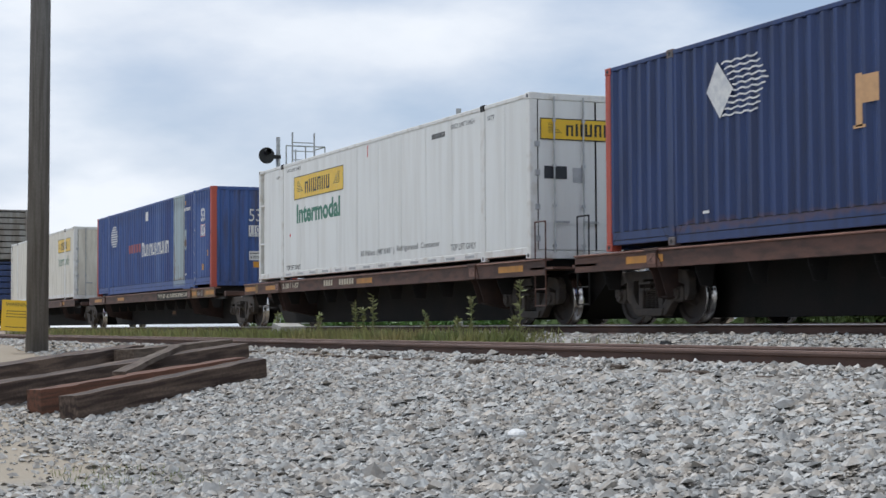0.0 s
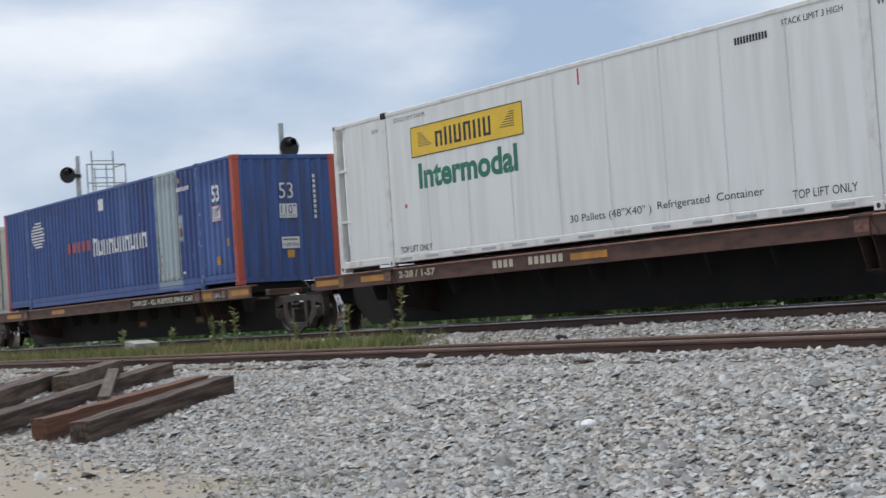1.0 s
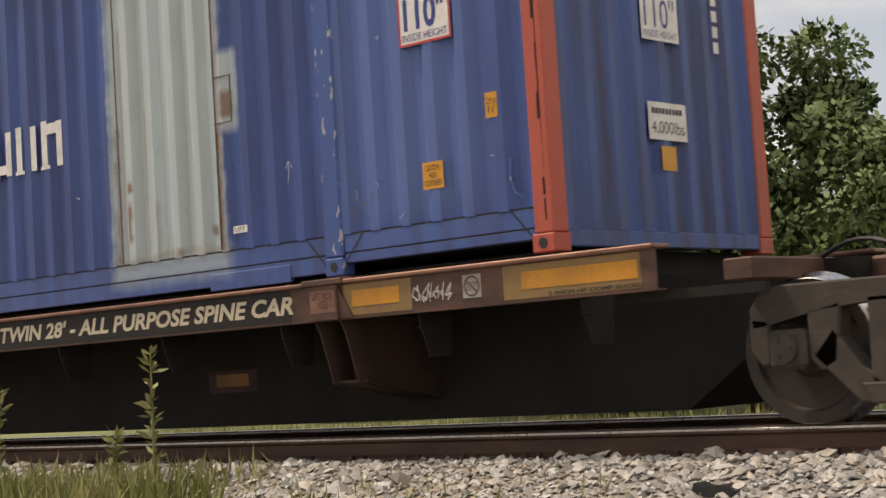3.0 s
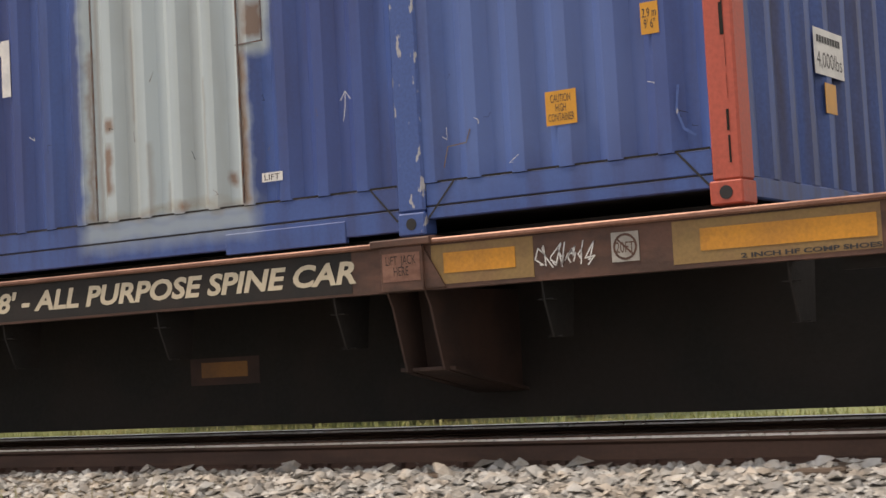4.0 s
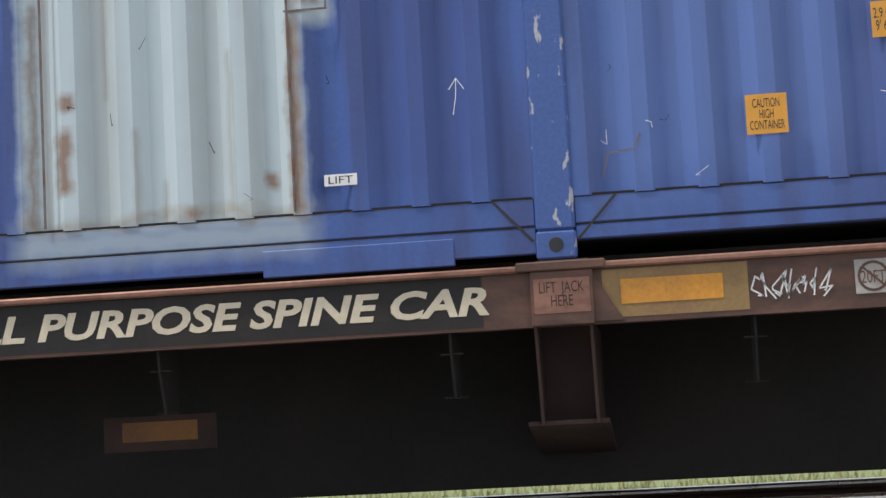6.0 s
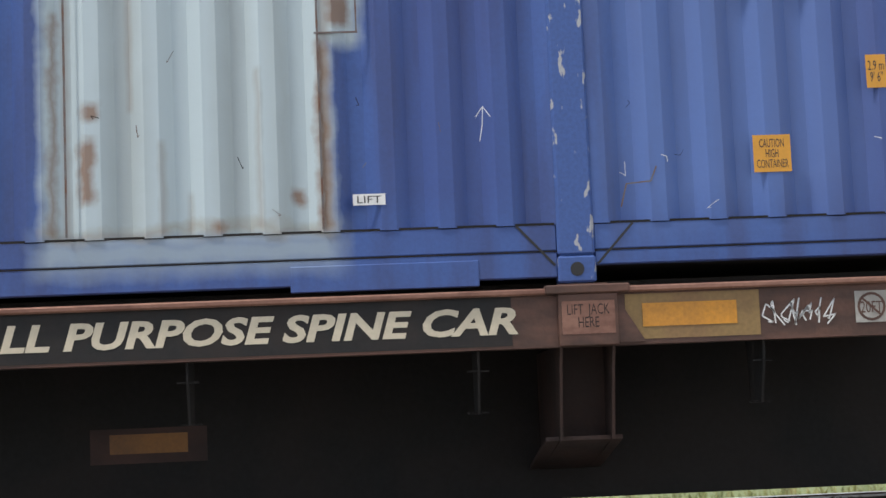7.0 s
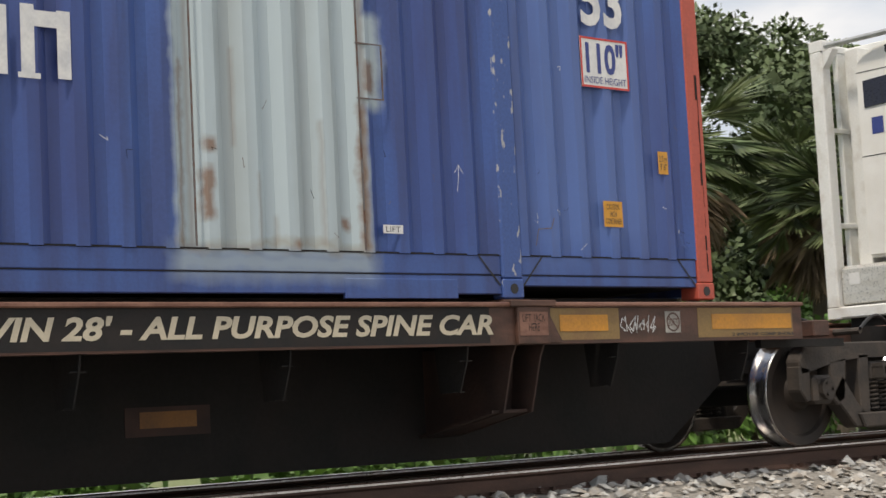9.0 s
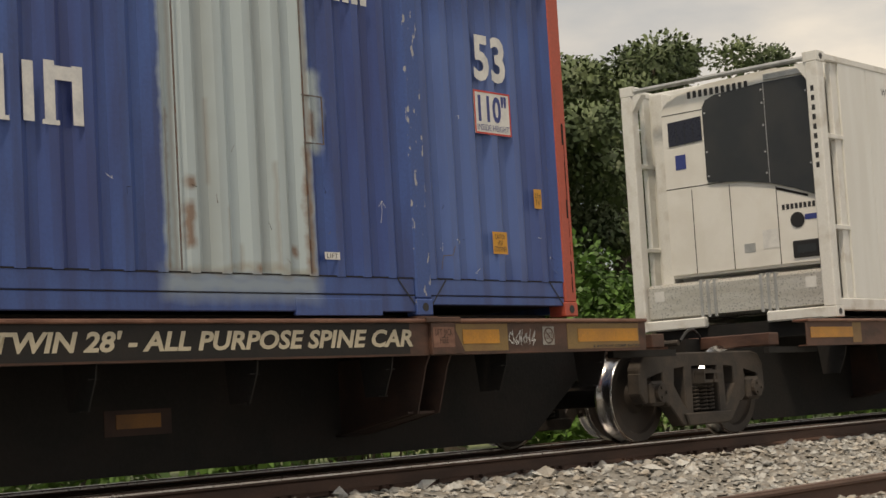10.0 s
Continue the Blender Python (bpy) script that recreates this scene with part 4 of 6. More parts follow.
def hunt_container():
    c = white_container(4.67, "white riveted refrigerated container with yellow boards and green lettering", True)
    f = 0.0115
    u0 = 4.58       # the lettering is given from here
    sign_board(c, 7.52 - u0, 11.1 - u0, 1.94, 2.5, f, "near", "yellow company board with black blocks")
    lettering("company_word", "Intermodal", M_INK_GREEN, c, 7.72 - u0, 10.88 - u0, 1.35, 1.82, f - 0.002, label="green lettering", bold=0.035)
    lettering("load_text", "30 Pallets (48\"X40\" )", M_INK_BLACK, c, 12.21 - u0, 14.24 - u0, 0.33, 0.49, f - 0.002)
    lettering("load_text", "Refrigerated  Container", M_INK_BLACK, c, 14.39 - u0, 16.67 - u0, 0.36, 0.51, f - 0.002)
    lettering("handling_text", "TOP LIFT ONLY", M_INK_BLACK, c, 6.91 - u0, 8.02 - u0, 0.235, 0.35, f - 0.002, bold=0.015)
    lettering("handling_text", "TOP LIFT ONLY", M_INK_BLACK, c, 17.22 - u0, 18.4 - u0, 0.28, 0.40, f - 0.002)
    lettering("handling_text", "STACK LIMIT 3 HIGH", M_INK_BLACK, c, 6.95 - u0, 8.05 - u0, 2.66, 2.74, f - 0.002)
    lettering("handling_text", "STACK LIMIT 3 HIGH", M_INK_BLACK, c, 17.24 - u0, 18.37 - u0, 2.62, 2.71, f - 0.002)
    lettering("handling_text", "WTP", M_INK_BLACK, c, 6.1 - u0, 6.35 - u0, 2.55, 2.63, f - 0.002)
    lettering("handling_text", "WTP", M_INK_BLACK, c, 18.95 - u0, 19.25 - u0, 2.58, 2.68, f - 0.002)
    bars("number_bars", M_INK_BLACK, c, 16.3 - u0, 16.97 - u0, 2.52, 2.62, f - 0.001, 11, label="black container number as bars")
    plated("marker_strip", M_RED_INK, c, 12.65 - u0, 12.69 - u0, 2.52, 2.78, f, label="small red marker strip")
    bm = bmesh.new()
    tube(bm, (7.21 - u0, f - 0.004, 1.09), (7.21 - u0, f, 1.09), 0.04, sides=16)
    part("marker_dot", bm, M_RED_INK, c, "small red dot")
    sign_board(c, 0.2, 2.36, 2.08, 2.46, LONG + 0.001, "right", "yellow company board on the doors")
    e = LONG + 0.002
    for y0, y1, z0, z1, m in ((0.28, 0.72, 1.4, 1.62, M_GRILLE), (0.84, 1.06, 1.34, 1.6, M_STEEL_LIGHT), (1.55, 1.75, 1.38, 1.62, M_STEEL_LIGHT), (1.92, 2.26, 1.22, 1.58, M_YELLOW)):
        plated("door_plate", m, c, y0, y1, z0, z1, e - 0.012, "right", "small plate on the door", 0.01)
    bars("number_bars", M_INK_BLACK, c, 1.9, 2.3, 1.72, 1.8, e - 0.012, 6, "right")
    # cooling unit and tank in the frame at the trailing end
    s = 0.14
    bm = bmesh.new()
    prism(bm, [(0.15, 0.6), (2.14, 0.6), (2.14, 2.56), (2.08, 2.66), (1.9, 2.74), (1.5, 2.79), (0.6, 2.82), (0.25, 2.79), (0.15, 2.7)], s, 0.52, "x")
    bmesh.ops.bevel(bm, geom=bm.edges[:], offset=0.03, segments=2, affect="EDGES")
    unit = part("cooling_unit", bm, M_UNIT, c, "white moulded refrigeration unit")
    bm = bmesh.new()
    prism(bm, [(0.18, 1.34), (0.45, 1.45), (0.74, 1.54), (1.1, 1.61), (1.53, 1.65), (1.55, 1.68), (1.55, 2.52), (1.5, 2.6), (1.38, 2.64), (0.74, 2.68), (0.18, 2.68)], s - 0.028, s + 0.02, "x")
    part("condenser_panel", bm, M_GRILLE, unit, "dark perforated condenser panel")
    bm = bmesh.new()
    prism(bm, [(0.737, 1.55), (0.744, 1.55), (0.744, 2.675), (0.737, 2.675)], s - 0.031, s - 0.02, "x")
    for y, z in ((1.52, 2.45), (1.52, 2.0), (1.52, 1.72), (0.77, 2.6), (0.77, 2.45), (0.77, 2.2), (0.77, 1.9), (0.77, 1.66), (1.3, 2.62), (0.22, 2.5), (0.22, 1.7)):
        tube(bm, (s - 0.036, y, z), (s - 0.02, y, z), 0.012, sides=8)
    part("panel_screws", bm, M_STEEL_LIGHT, unit, "steel screws and panel joint")
    bm = bmesh.new()
    prism(bm, [(1.59, 2.15), (2.04, 2.13), (2.04, 2.41), (1.59, 2.43)], s - 0.012, s + 0.01, "x")
    solar = part("solar_panel", bm, M_SOLAR, unit, "small dark blue solar panel")
    bm = bmesh.new()
    for i in range(1, 4):
        y = 1.59 + 0.1125 * i
        prism(bm, [(y - 0.004, 2.13), (y + 0.004, 2.13), (y + 0.004, 2.36), (y - 0.004, 2.36)], s - 0.013, s - 0.009, "x")
    part("cell_line", bm, M_BLACK, solar)
    bars("name_blocks", M_INK_BLACK, unit, 0.95, 1.78, 2.655, 2.735, s - 0.001, 11, "left", "black maker's name as blocks", 0.6)
    boxed("cooler_vent", (s - 0.02, s + 0.02, 0.2, 0.74, 2.7, 2.77), M_STEEL_LIGHT, unit, "grey slotted vent above the panel", 0.004)
    plated("badge", M_INK_BLUE, unit, 1.83, 1.97, 1.85, 2.02, s - 0.001, "left", "small blue and white badge")
    bars("number_bars", M_INK_BLACK, unit, 0.17, 0.65, 1.225, 1.285, s - 0.001, 9, "left")
    bm = bmesh.new()
    tube(bm, (s - 0.012, 0.45, 1.10), (s, 0.45, 1.10), 0.085, sides=18)
    badge = part("badge", bm, M_BLACK, unit, "round dark badge")
    plated("badge", M_INK_BLUE, unit, 0.17, 0.36, 1.09, 1.15, s - 0.001, "left")
    plated("label", M_LABEL_WHITE, unit, 0.7, 0.9, 0.82, 1.03, s - 0.001, "left", "white label with red line")
    plated("label", M_STEEL_LIGHT, unit, 1.0, 1.14, 0.8, 0.9, s - 0.001, "left")
    win = boxed("controller_window", (s - 0.02, s + 0.01, 0.19, 0.53, 0.68, 0.87), M_BLACK, unit, "dark framed controller window", 0.012)
    boxed("display", (s - 0.024, s - 0.018, 0.24, 0.47, 0.73, 0.82), M_GRILLE, win)
    bm = bmesh.new()
    for y in (0.69, 1.28, 1.78):
        box(bm, s - 0.003, s + 0.004, y - 0.004, y + 0.004, 0.63, 1.5 if y < 1 else 1.6)
    box(bm, s - 0.003, s + 0.004, 1.2, 2.12, 1.63, 1.638)
    box(bm, s - 0.003, s + 0.004, 1.5, 2.12, 2.5, 2.508)
    prism(bm, [(0.3, 1.34), (0.68, 1.46), (0.68, 1.49), (0.3, 1.365)], s - 0.006, s + 0.004, "x")
    part("cover_joint", bm, M_DARK, unit, "dark joints between the covers")
    bm = bmesh.new()
    prism(bm, [(0.06, 0.15), (0.12, 0.12), (0.46, 0.12), (0.5, 0.16), (0.5, 0.5), (0.46, 0.54), (0.12, 0.54), (0.06, 0.5)], 0.17, WIDE - 0.17, "y")
    tank = part("fuel_tank", bm, M_ALU, c, "polished aluminium fuel tank")
    for y in (0.72, 0.81, 0.9, 1.5, 1.59, 1.68):
        boxed("tank_strap", (0.05, 0.51, y, y + 0.04, 0.115, 0.548), M_STEEL_LIGHT, tank, "steel tank strap", 0.006)
    for y in (0.24, 2.2):
        boxed("tank_label", (0.056, 0.062, y, y + 0.13, 0.34, 0.46), M_LABEL_WHITE, tank)
    boxed("end_sill", (0.0, 0.1, 0.15, 0.85, 0.0, 0.12), M_WHITE_FRAME, c, "white end sill", 0.015)
    boxed("end_sill", (0.0, 0.1, 1.65, WIDE - 0.15, 0.0, 0.12), M_WHITE_FRAME, c, "white end sill", 0.015)
    bm = bmesh.new()
    tube(bm, (0.05, 0.14, HIGH - 0.06), (0.05, WIDE - 0.14, HIGH - 0.06), 0.03, sides=8)
    part("head_rail", bm, M_STEEL_LIGHT, c, "thin grey head rail")
    for y0, y1 in ((0.015, 0.1), (WIDE - 0.1, WIDE - 0.015)):
        for z in (0.95, 1.95):
            boxed("frame_tie", (0.14, 0.52, y0, y1, z, z + 0.05), M_WHITE_FRAME, c, "short frame tie", 0.006)
        boxed("inner_post", (0.36, 0.5, y0 + 0.02, y1, 0.2, HIGH - 0.09), M_WHITE_FRAME, c, bevel=0.008)
    boxed("inner_post", (0.3, 0.5, 2.2, 2.36, 0.2, HIGH - 0.09), M_WHITE_FRAME, c, bevel=0.008)
    for y0, y1 in ((0.15, 0.3), (WIDE - 0.3, WIDE - 0.15)):
        bm = bmesh.new()
        d = 1 if y0 < 1 else -1
        ya = 0.15 if d > 0 else WIDE - 0.15
        prism(bm, [(ya, HIGH - 0.11), (ya + d * 0.14, HIGH - 0.11), (ya, HIGH - 0.3)], 0.02, 0.12, "x")
        part("corner_gusset", bm, M_WHITE_FRAME, c, "white corner gusset")
    bm = bmesh.new()
    for i in range(9):
        plate(bm, 0.06, 0.10, 2.46 - i * 0.105, 2.52 - i * 0.105, 0.0, "left", 0.002)
    part("number_bars", bm, M_INK_BLACK, c, "black number as bars in a column")
    boxed("service_box", (0.2, 0.42, 0.12, 0.4, 0.12, 0.5), M_STEEL_LIGHT, c, "grey service box", 0.01)


def far_white_container():
    c = white_container(-LONG * 2 - 4.58, "cream-white refrigerated container with a yellow board, far down the train", False)
    sign_board(c, 12.6, 15.3, 1.95, 2.5, 0.0115, "near", "yellow company board")
    lettering("company_word", "Intermodal", M_INK_GREEN, c, 12.7, 15.0, 1.4, 1.8, 0.0095, label="green lettering")


def stacked_pair():
    lower = on_train("shipping_container", -64.0, 0, 0.75, "dark blue ribbed container at the bottom of a stack", "container", "containers on the train")
    upper = on_train("shipping_container", -64.0, 0, 0.75 + HIGH, "grey ribbed container on top of a stack", "container", "containers on the train")
    for c, paint in ((lower, M_NAVY), (upper, M_GREY_PAINT)):
        for face, out in ((0.01, -1), (WIDE - 0.01, 1)):
            bm = bmesh.new()
            ribs(bm, 0.15, LONG - 0.15, 0.15, HIGH - 0.1, face, out, period=0.45, depth=0.06, back=0.08)
            part("side_panel", bm, paint, c)
        for x in (0.02, LONG - 0.06):
            for i in range(8):
                boxed("end_panel", (x - 0.01, x + 0.05, 0.15, WIDE - 0.15, 0.15 + i * 0.33, 0.42 + i * 0.33), paint, c, bevel=0.01)
        for x in (0.0, LONG - 0.15):
            for y in (0, WIDE - 0.15):
                boxed("corner_post", (x, x + 0.15, y, y + 0.15, 0, HIGH), paint, c, bevel=0.01)
        boxed("roof", (0.1, LONG - 0.1, 0.05, WIDE - 0.05, HIGH - 0.1, HIGH - 0.01), paint, c)
        boxed("bottom_rail", (0.15, LONG - 0.15, 0.0, 0.1, 0.0, 0.15), paint, c)
        boxed("floor", (0.1, LONG - 0.1, 0.1, WIDE - 0.1, 0.02, 0.14), M_DARK, c)


def spine_car(u0, u1, label, decor):
    """One platform of a spine car: a deep centre sill, two edge sills on brackets, and hoops for the wheels."""
    c = on_train("spine_car", u0, 0, 0, label, "railcar", "railcars of the train")
    long = u1 - u0
    top, low = 1.115, 0.85
    for near in (True, False):
        y = -0.12 if near else WIDE + 0.12
        d = 1 if near else -1

        def ys(a, b):
            return tuple(sorted((y + d * a, y + d * b)))
        bm = bmesh.new()
        box(bm, 0, long, *ys(0.0, 0.012), low, top - 0.03)
        box(bm, 0, long, *ys(0.0, 0.10), low - 0.012, low)
        sill = part("edge_sill", bm, M_BROWN, c, "brown steel edge sill")
        bm = bmesh.new()
        box(bm, 0, long, *ys(-0.03, 0.16), top - 0.03, top, 0.008)
        part("sill_lip", bm, M_LIP, sill, "rubbed top lip of the sill")
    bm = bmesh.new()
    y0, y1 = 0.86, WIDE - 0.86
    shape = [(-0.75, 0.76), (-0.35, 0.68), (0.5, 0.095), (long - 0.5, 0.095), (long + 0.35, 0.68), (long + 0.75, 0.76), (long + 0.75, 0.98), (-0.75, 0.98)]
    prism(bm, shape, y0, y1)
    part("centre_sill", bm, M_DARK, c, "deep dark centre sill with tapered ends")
    # slab added to close the gap below the container and keep it black
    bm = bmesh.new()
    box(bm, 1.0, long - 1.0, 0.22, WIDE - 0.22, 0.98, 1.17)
    part("gap_filler", bm, M_DARK, c)
    posts = [decor["post"], long - decor["post"]]
    for x in posts:
        for near in (True, False):
            bm = bmesh.new()
            ya, yb, yin = (-0.118, 0.02, 0.86) if near else (WIDE + 0.118, WIDE - 0.02, WIDE - 0.86)
            d = 1 if near else -1
            for xo in (-0.13, 0.12):
                lo = [(ya, low), (yb, low), (yin, low), (yin, 0.25), (ya + d * 0.16, 0.4), (ya + d * 0.05, 0.76)]
                prism(bm, lo, x + xo - 0.007, x + xo + 0.007, "x")
            prism(bm, [(ya + d * 0.3, low), (ya + d * 0.32, low), (ya + d * 0.38, 0.4), (ya + d * 0.36, 0.4)], x - 0.123, x + 0.113, "x")
            lo = [(ya + (0.2 if near else -0.2), 0.4), (yin, 0.25), (yin, 0.27), (ya + (0.2 if near else -0.2), 0.42)]
            prism(bm, lo, x - 0.2, x + 0.17, "x")
            part("bracket", bm, M_BROWN_DARK, c, "brown box bracket under the sill")
            if near:
                bm = bmesh.new()
                box(bm, x - 0.14, x + 0.14, -0.152, -0.12, low - 0.01, top - 0.03, 0.004)
                box(bm, x - 0.2, x + 0.2, -0.165, -0.05, top - 0.03, top + 0.012, 0.006)
                prism(bm, [(x + 0.14, low), (x + 0.27, low), (x + 0.14, top - 0.05)], -0.135, -0.121)
                jack = part("jacking_plate", bm, M_BROWN, c, "brown jacking plate")
                plated("jacking_label", M_LIP, jack, x - 0.125, x + 0.125, low + 0.045, low + 0.2, -0.1525, label="worn pinkish label", thick=0.002)
                lettering("plate_text", "LIFT  JACK\nHERE", M_BROWN_DARK, jack, x - 0.1, x + 0.1, low + 0.075, low + 0.185, -0.1555)
            boxed("pedestal", (x - 0.12, x + 0.12, 0.0 if near else WIDE - 0.18, 0.18 if near else WIDE, 1.0, SEAT - 0.005), M_BROWN, c)
    for k in range(int(long // 1.36)):
        x = 0.9 + k * 1.36
        if min(abs(x - q) for q in posts) < 0.4 or x > long - 0.4:
            continue
        for near in (True, False):
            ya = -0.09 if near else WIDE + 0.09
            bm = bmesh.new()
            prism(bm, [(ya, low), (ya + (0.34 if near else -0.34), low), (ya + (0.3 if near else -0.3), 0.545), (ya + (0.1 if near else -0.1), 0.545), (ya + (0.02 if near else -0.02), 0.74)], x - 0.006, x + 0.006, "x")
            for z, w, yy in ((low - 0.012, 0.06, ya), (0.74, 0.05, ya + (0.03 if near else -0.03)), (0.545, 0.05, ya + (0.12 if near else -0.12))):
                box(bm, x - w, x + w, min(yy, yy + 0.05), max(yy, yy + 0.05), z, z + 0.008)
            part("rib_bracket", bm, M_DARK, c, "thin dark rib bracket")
    f = -0.1205
    for x0, x1, m in decor["panels"]:
        if m is M_ORANGE:
            plated("reflector", m, c, x0, x1, low + 0.07, top - 0.085, f - 0.002, label="orange reflector on the sill", thick=0.0025)
        else:
            plated("side_marking", m, c, x0, x1, low + 0.012, top - 0.04, f, label="faded yellow marking on the sill", thick=0.0015)
    if decor.get("black"):
        x0, x1 = decor["black"]
        plated("sign_panel", M_BLACK_PANEL, c, x0, x1, low + 0.002, top - 0.032, f, label="black painted sign panel", thick=0.002)
    for body, x0, x1, z0, z1, m, slant in decor["words"]:
        lettering("car_text", body, m, c, x0, x1, z0, z1, f - 0.004, slant=slant, bold=0.032)
    for x0, x1, z0, z1, count, m in decor.get("bars", ()):
        bars("number_bars", m, c, x0, x1, z0, z1, f - 0.003, count, label="car number as bars")
    for x in decor.get("belly", ()):
        plated("reflector_backing", M_BROWN_DARK, c, x - 0.1, x + 0.5, 0.37, 0.55, 0.858, label="dark backing of the reflector", thick=0.003)
        plated("reflector", M_SHADED_ORANGE, c, x, x + 0.4, 0.42, 0.52, 0.854, label="orange reflector on the centre sill, coloured darker for the shade", thick=0.003)
    return c


def car_details():
    car = spine_car(-LONG - 0.83, 0.83, "brown spine car platform with a black sign panel and orange reflectors", dict(
        post=2.79, black=(10.85, 14.66),
        panels=[(15.2, 15.84, M_KHAKI), (16.64, 17.7, M_KHAKI), (15.28, 15.73, M_ORANGE), (16.79, 17.68, M_ORANGE), (1.0, 2.3, M_ORANGE), (5.0, 6.0, M_ORANGE)],
        words=[("TWIN 28' - ALL PURPOSE SPINE CAR", 11.0, 14.69 - 0.0, 0.905, 1.04, M_INK_CREAM, 0.22),
               ("2 INCH HF COMP SHOES", 17.0, 17.7, 0.868, 0.892, M_INK_BLACK, 0.0)],
        belly=(13.2 - 0.55, 9.0)))
    f = -0.1215
    o = LONG + 0.83
    # spray-painted tag and a plate with a ring
    rnd = random.Random(12)
    x = o - 1.1
    for i in range(8):
        pts = [(x + i * 0.042 + rnd.uniform(-0.012, 0.012), 0.9 + rnd.uniform(0, 0.03))]
        for k in range(5):
            pts.append((x + i * 0.042 + rnd.uniform(-0.03, 0.045), 0.9 + rnd.uniform(0, 0.13)))
        stroke("spray_tag", pts, 0.007, M_INK_WHITE, car, f - 0.002, "white sprayed scribble")
    plated("size_plate", M_CONCRETE, car, o - 0.68, o - 0.525, 0.90, 1.05, f, label="pale plate with a ringed figure")
    lettering("plate_text", "20FT", M_BROWN, car, o - 0.655, o - 0.55, 0.945, 1.0, f - 0.005)
    ring = [(o - 0.602 + 0.062 * math.cos(k * math.pi / 10), 0.975 + 0.062 * math.sin(k * math.pi / 10)) for k in range(21)]
    stroke("plate_ring", ring, 0.012, M_BROWN, car, f - 0.0045)
    stroke("plate_ring", [(o - 0.645, 1.015), (o - 0.56, 0.935)], 0.01, M_BROWN, car, f - 0.0048)
    spine_car(3.76, 21.6, "brown spine car platform under the white container", dict(
        post=2.95, black=None,
        panels=[(0.08, 1.0, M_ORANGE), (1.9, 2.8, M_ORANGE), (8.65, 9.6, M_ORANGE), (16.0, 17.0, M_ORANGE), (1.0, 1.2, M_KHAKI)],
        words=[("2-28 / 1-57", 3.33, 4.6, 0.92, 1.05, M_INK_CREAM, 0.0)],
        bars=[(6.45, 7.1, 0.92, 1.05, 4, M_INK_CREAM), (7.5, 8.5, 0.92, 1.05, 6, M_INK_CREAM)]))
    spine_car(22.7, 40.2, "brown spine car platform under the deep blue container", dict(
        post=2.5, black=None, panels=[(1.7, 2.8, M_ORANGE), (14.5, 15.5, M_ORANGE)], words=[]))
    spine_car(-LONG * 2 - 5.4, -LONG - 3.75, "brown spine car platform, farther down the train", dict(
        post=2.79, black=None, panels=[(1.0, 2.0, M_ORANGE), (14.6, 15.6, M_ORANGE)], words=[]))
    spine_car(-64.5, -47.3, "dark railcar under the stacked containers", dict(post=2.79, black=None, panels=[(2, 3, M_ORANGE)], words=[]))


def side_frame_mesh():
    """Cast side frame of a bogie: arched top chord, two window openings, spring pocket and pedestal jaws."""
    bm = bmesh.new()
    y0, y1 = 0.50, 0.64

    def plate_poly(pts, a=y0, b=y1):
        prism(bm, pts, a, b)
    plate_poly([(-1.12, 0.68), (-1.04, 0.79), (-0.9, 0.82), (0.9, 0.82), (1.04, 0.79), (1.12, 0.68), (1.1, 0.56), (1.0, 0.6), (0.66, 0.66), (0.3, 0.69), (-0.3, 0.69), (-0.66, 0.66), (-1.0, 0.6), (-1.1, 0.56)])
    for s in (-1, 1):
        plate_poly([(s * 1.12, 0.64), (s * 1.12, 0.44), (s * 1.05, 0.35), (s * 0.99, 0.36), (s * 0.99, 0.62)])
        plate_poly([(s * 0.74, 0.66), (s * 0.74, 0.38), (s * 0.66, 0.31), (s * 0.56, 0.36), (s * 0.52, 0.7)])
        plate_poly([(s * 0.72, 0.40), (s * 0.58, 0.56), (s * 0.42, 0.32), (s * 0.30, 0.25), (s * 0.28, 0.12), (s * 0.44, 0.13)])
        plate_poly([(s * 0.36, 0.72), (s * 0.22, 0.72), (s * 0.235, 0.20), (s * 0.36, 0.20)])
    plate_poly([(-0.42, 0.24), (0.42, 0.24), (0.36, 0.12), (-0.36, 0.12)], y0 - 0.05, y1 + 0.03)
    bmesh.ops.bevel(bm, geom=bm.edges[:], offset=0.012, segments=1, affect="EDGES")
    return finish(bm, "side_frame", M_TRUCK)


def wheel_set_meshes():
    out = []
    r = WHEEL
    bm = bmesh.new()
    tube(bm, (0, -0.98, 0), (0, 0.98, 0), 0.085, sides=16)
    out.append(finish(bm, "axle", M_DARK, True))
    bm = bmesh.new()
    lathe(bm, [(0.11, -0.10), (0.13, -0.09), (0.16, -0.05), (r * 0.78, -0.055), (r * 0.82, -0.085), (r * 0.982, -0.092), (r * 0.986, 0.06), (r * 1.0, 0.06), (r * 1.0, 0.075), (r * 0.82, 0.07), (r * 0.78, 0.03), (0.16, 0.07), (0.11, 0.09)])
    out.append(finish(bm, "wheel", M_WHEEL))
    bm = bmesh.new()
    lathe(bm, [(r * 0.984, -0.090), (r * 0.995, -0.086), (r * 1.0, -0.05), (r * 1.012, 0.028), (r * 1.08, 0.05), (r * 1.08, 0.072), (r * 1.0, 0.075)], caps=False)
    out.append(finish(bm, "tread", M_TREAD, True))
    return out


WHEEL = 0.43
ROLLERS = []


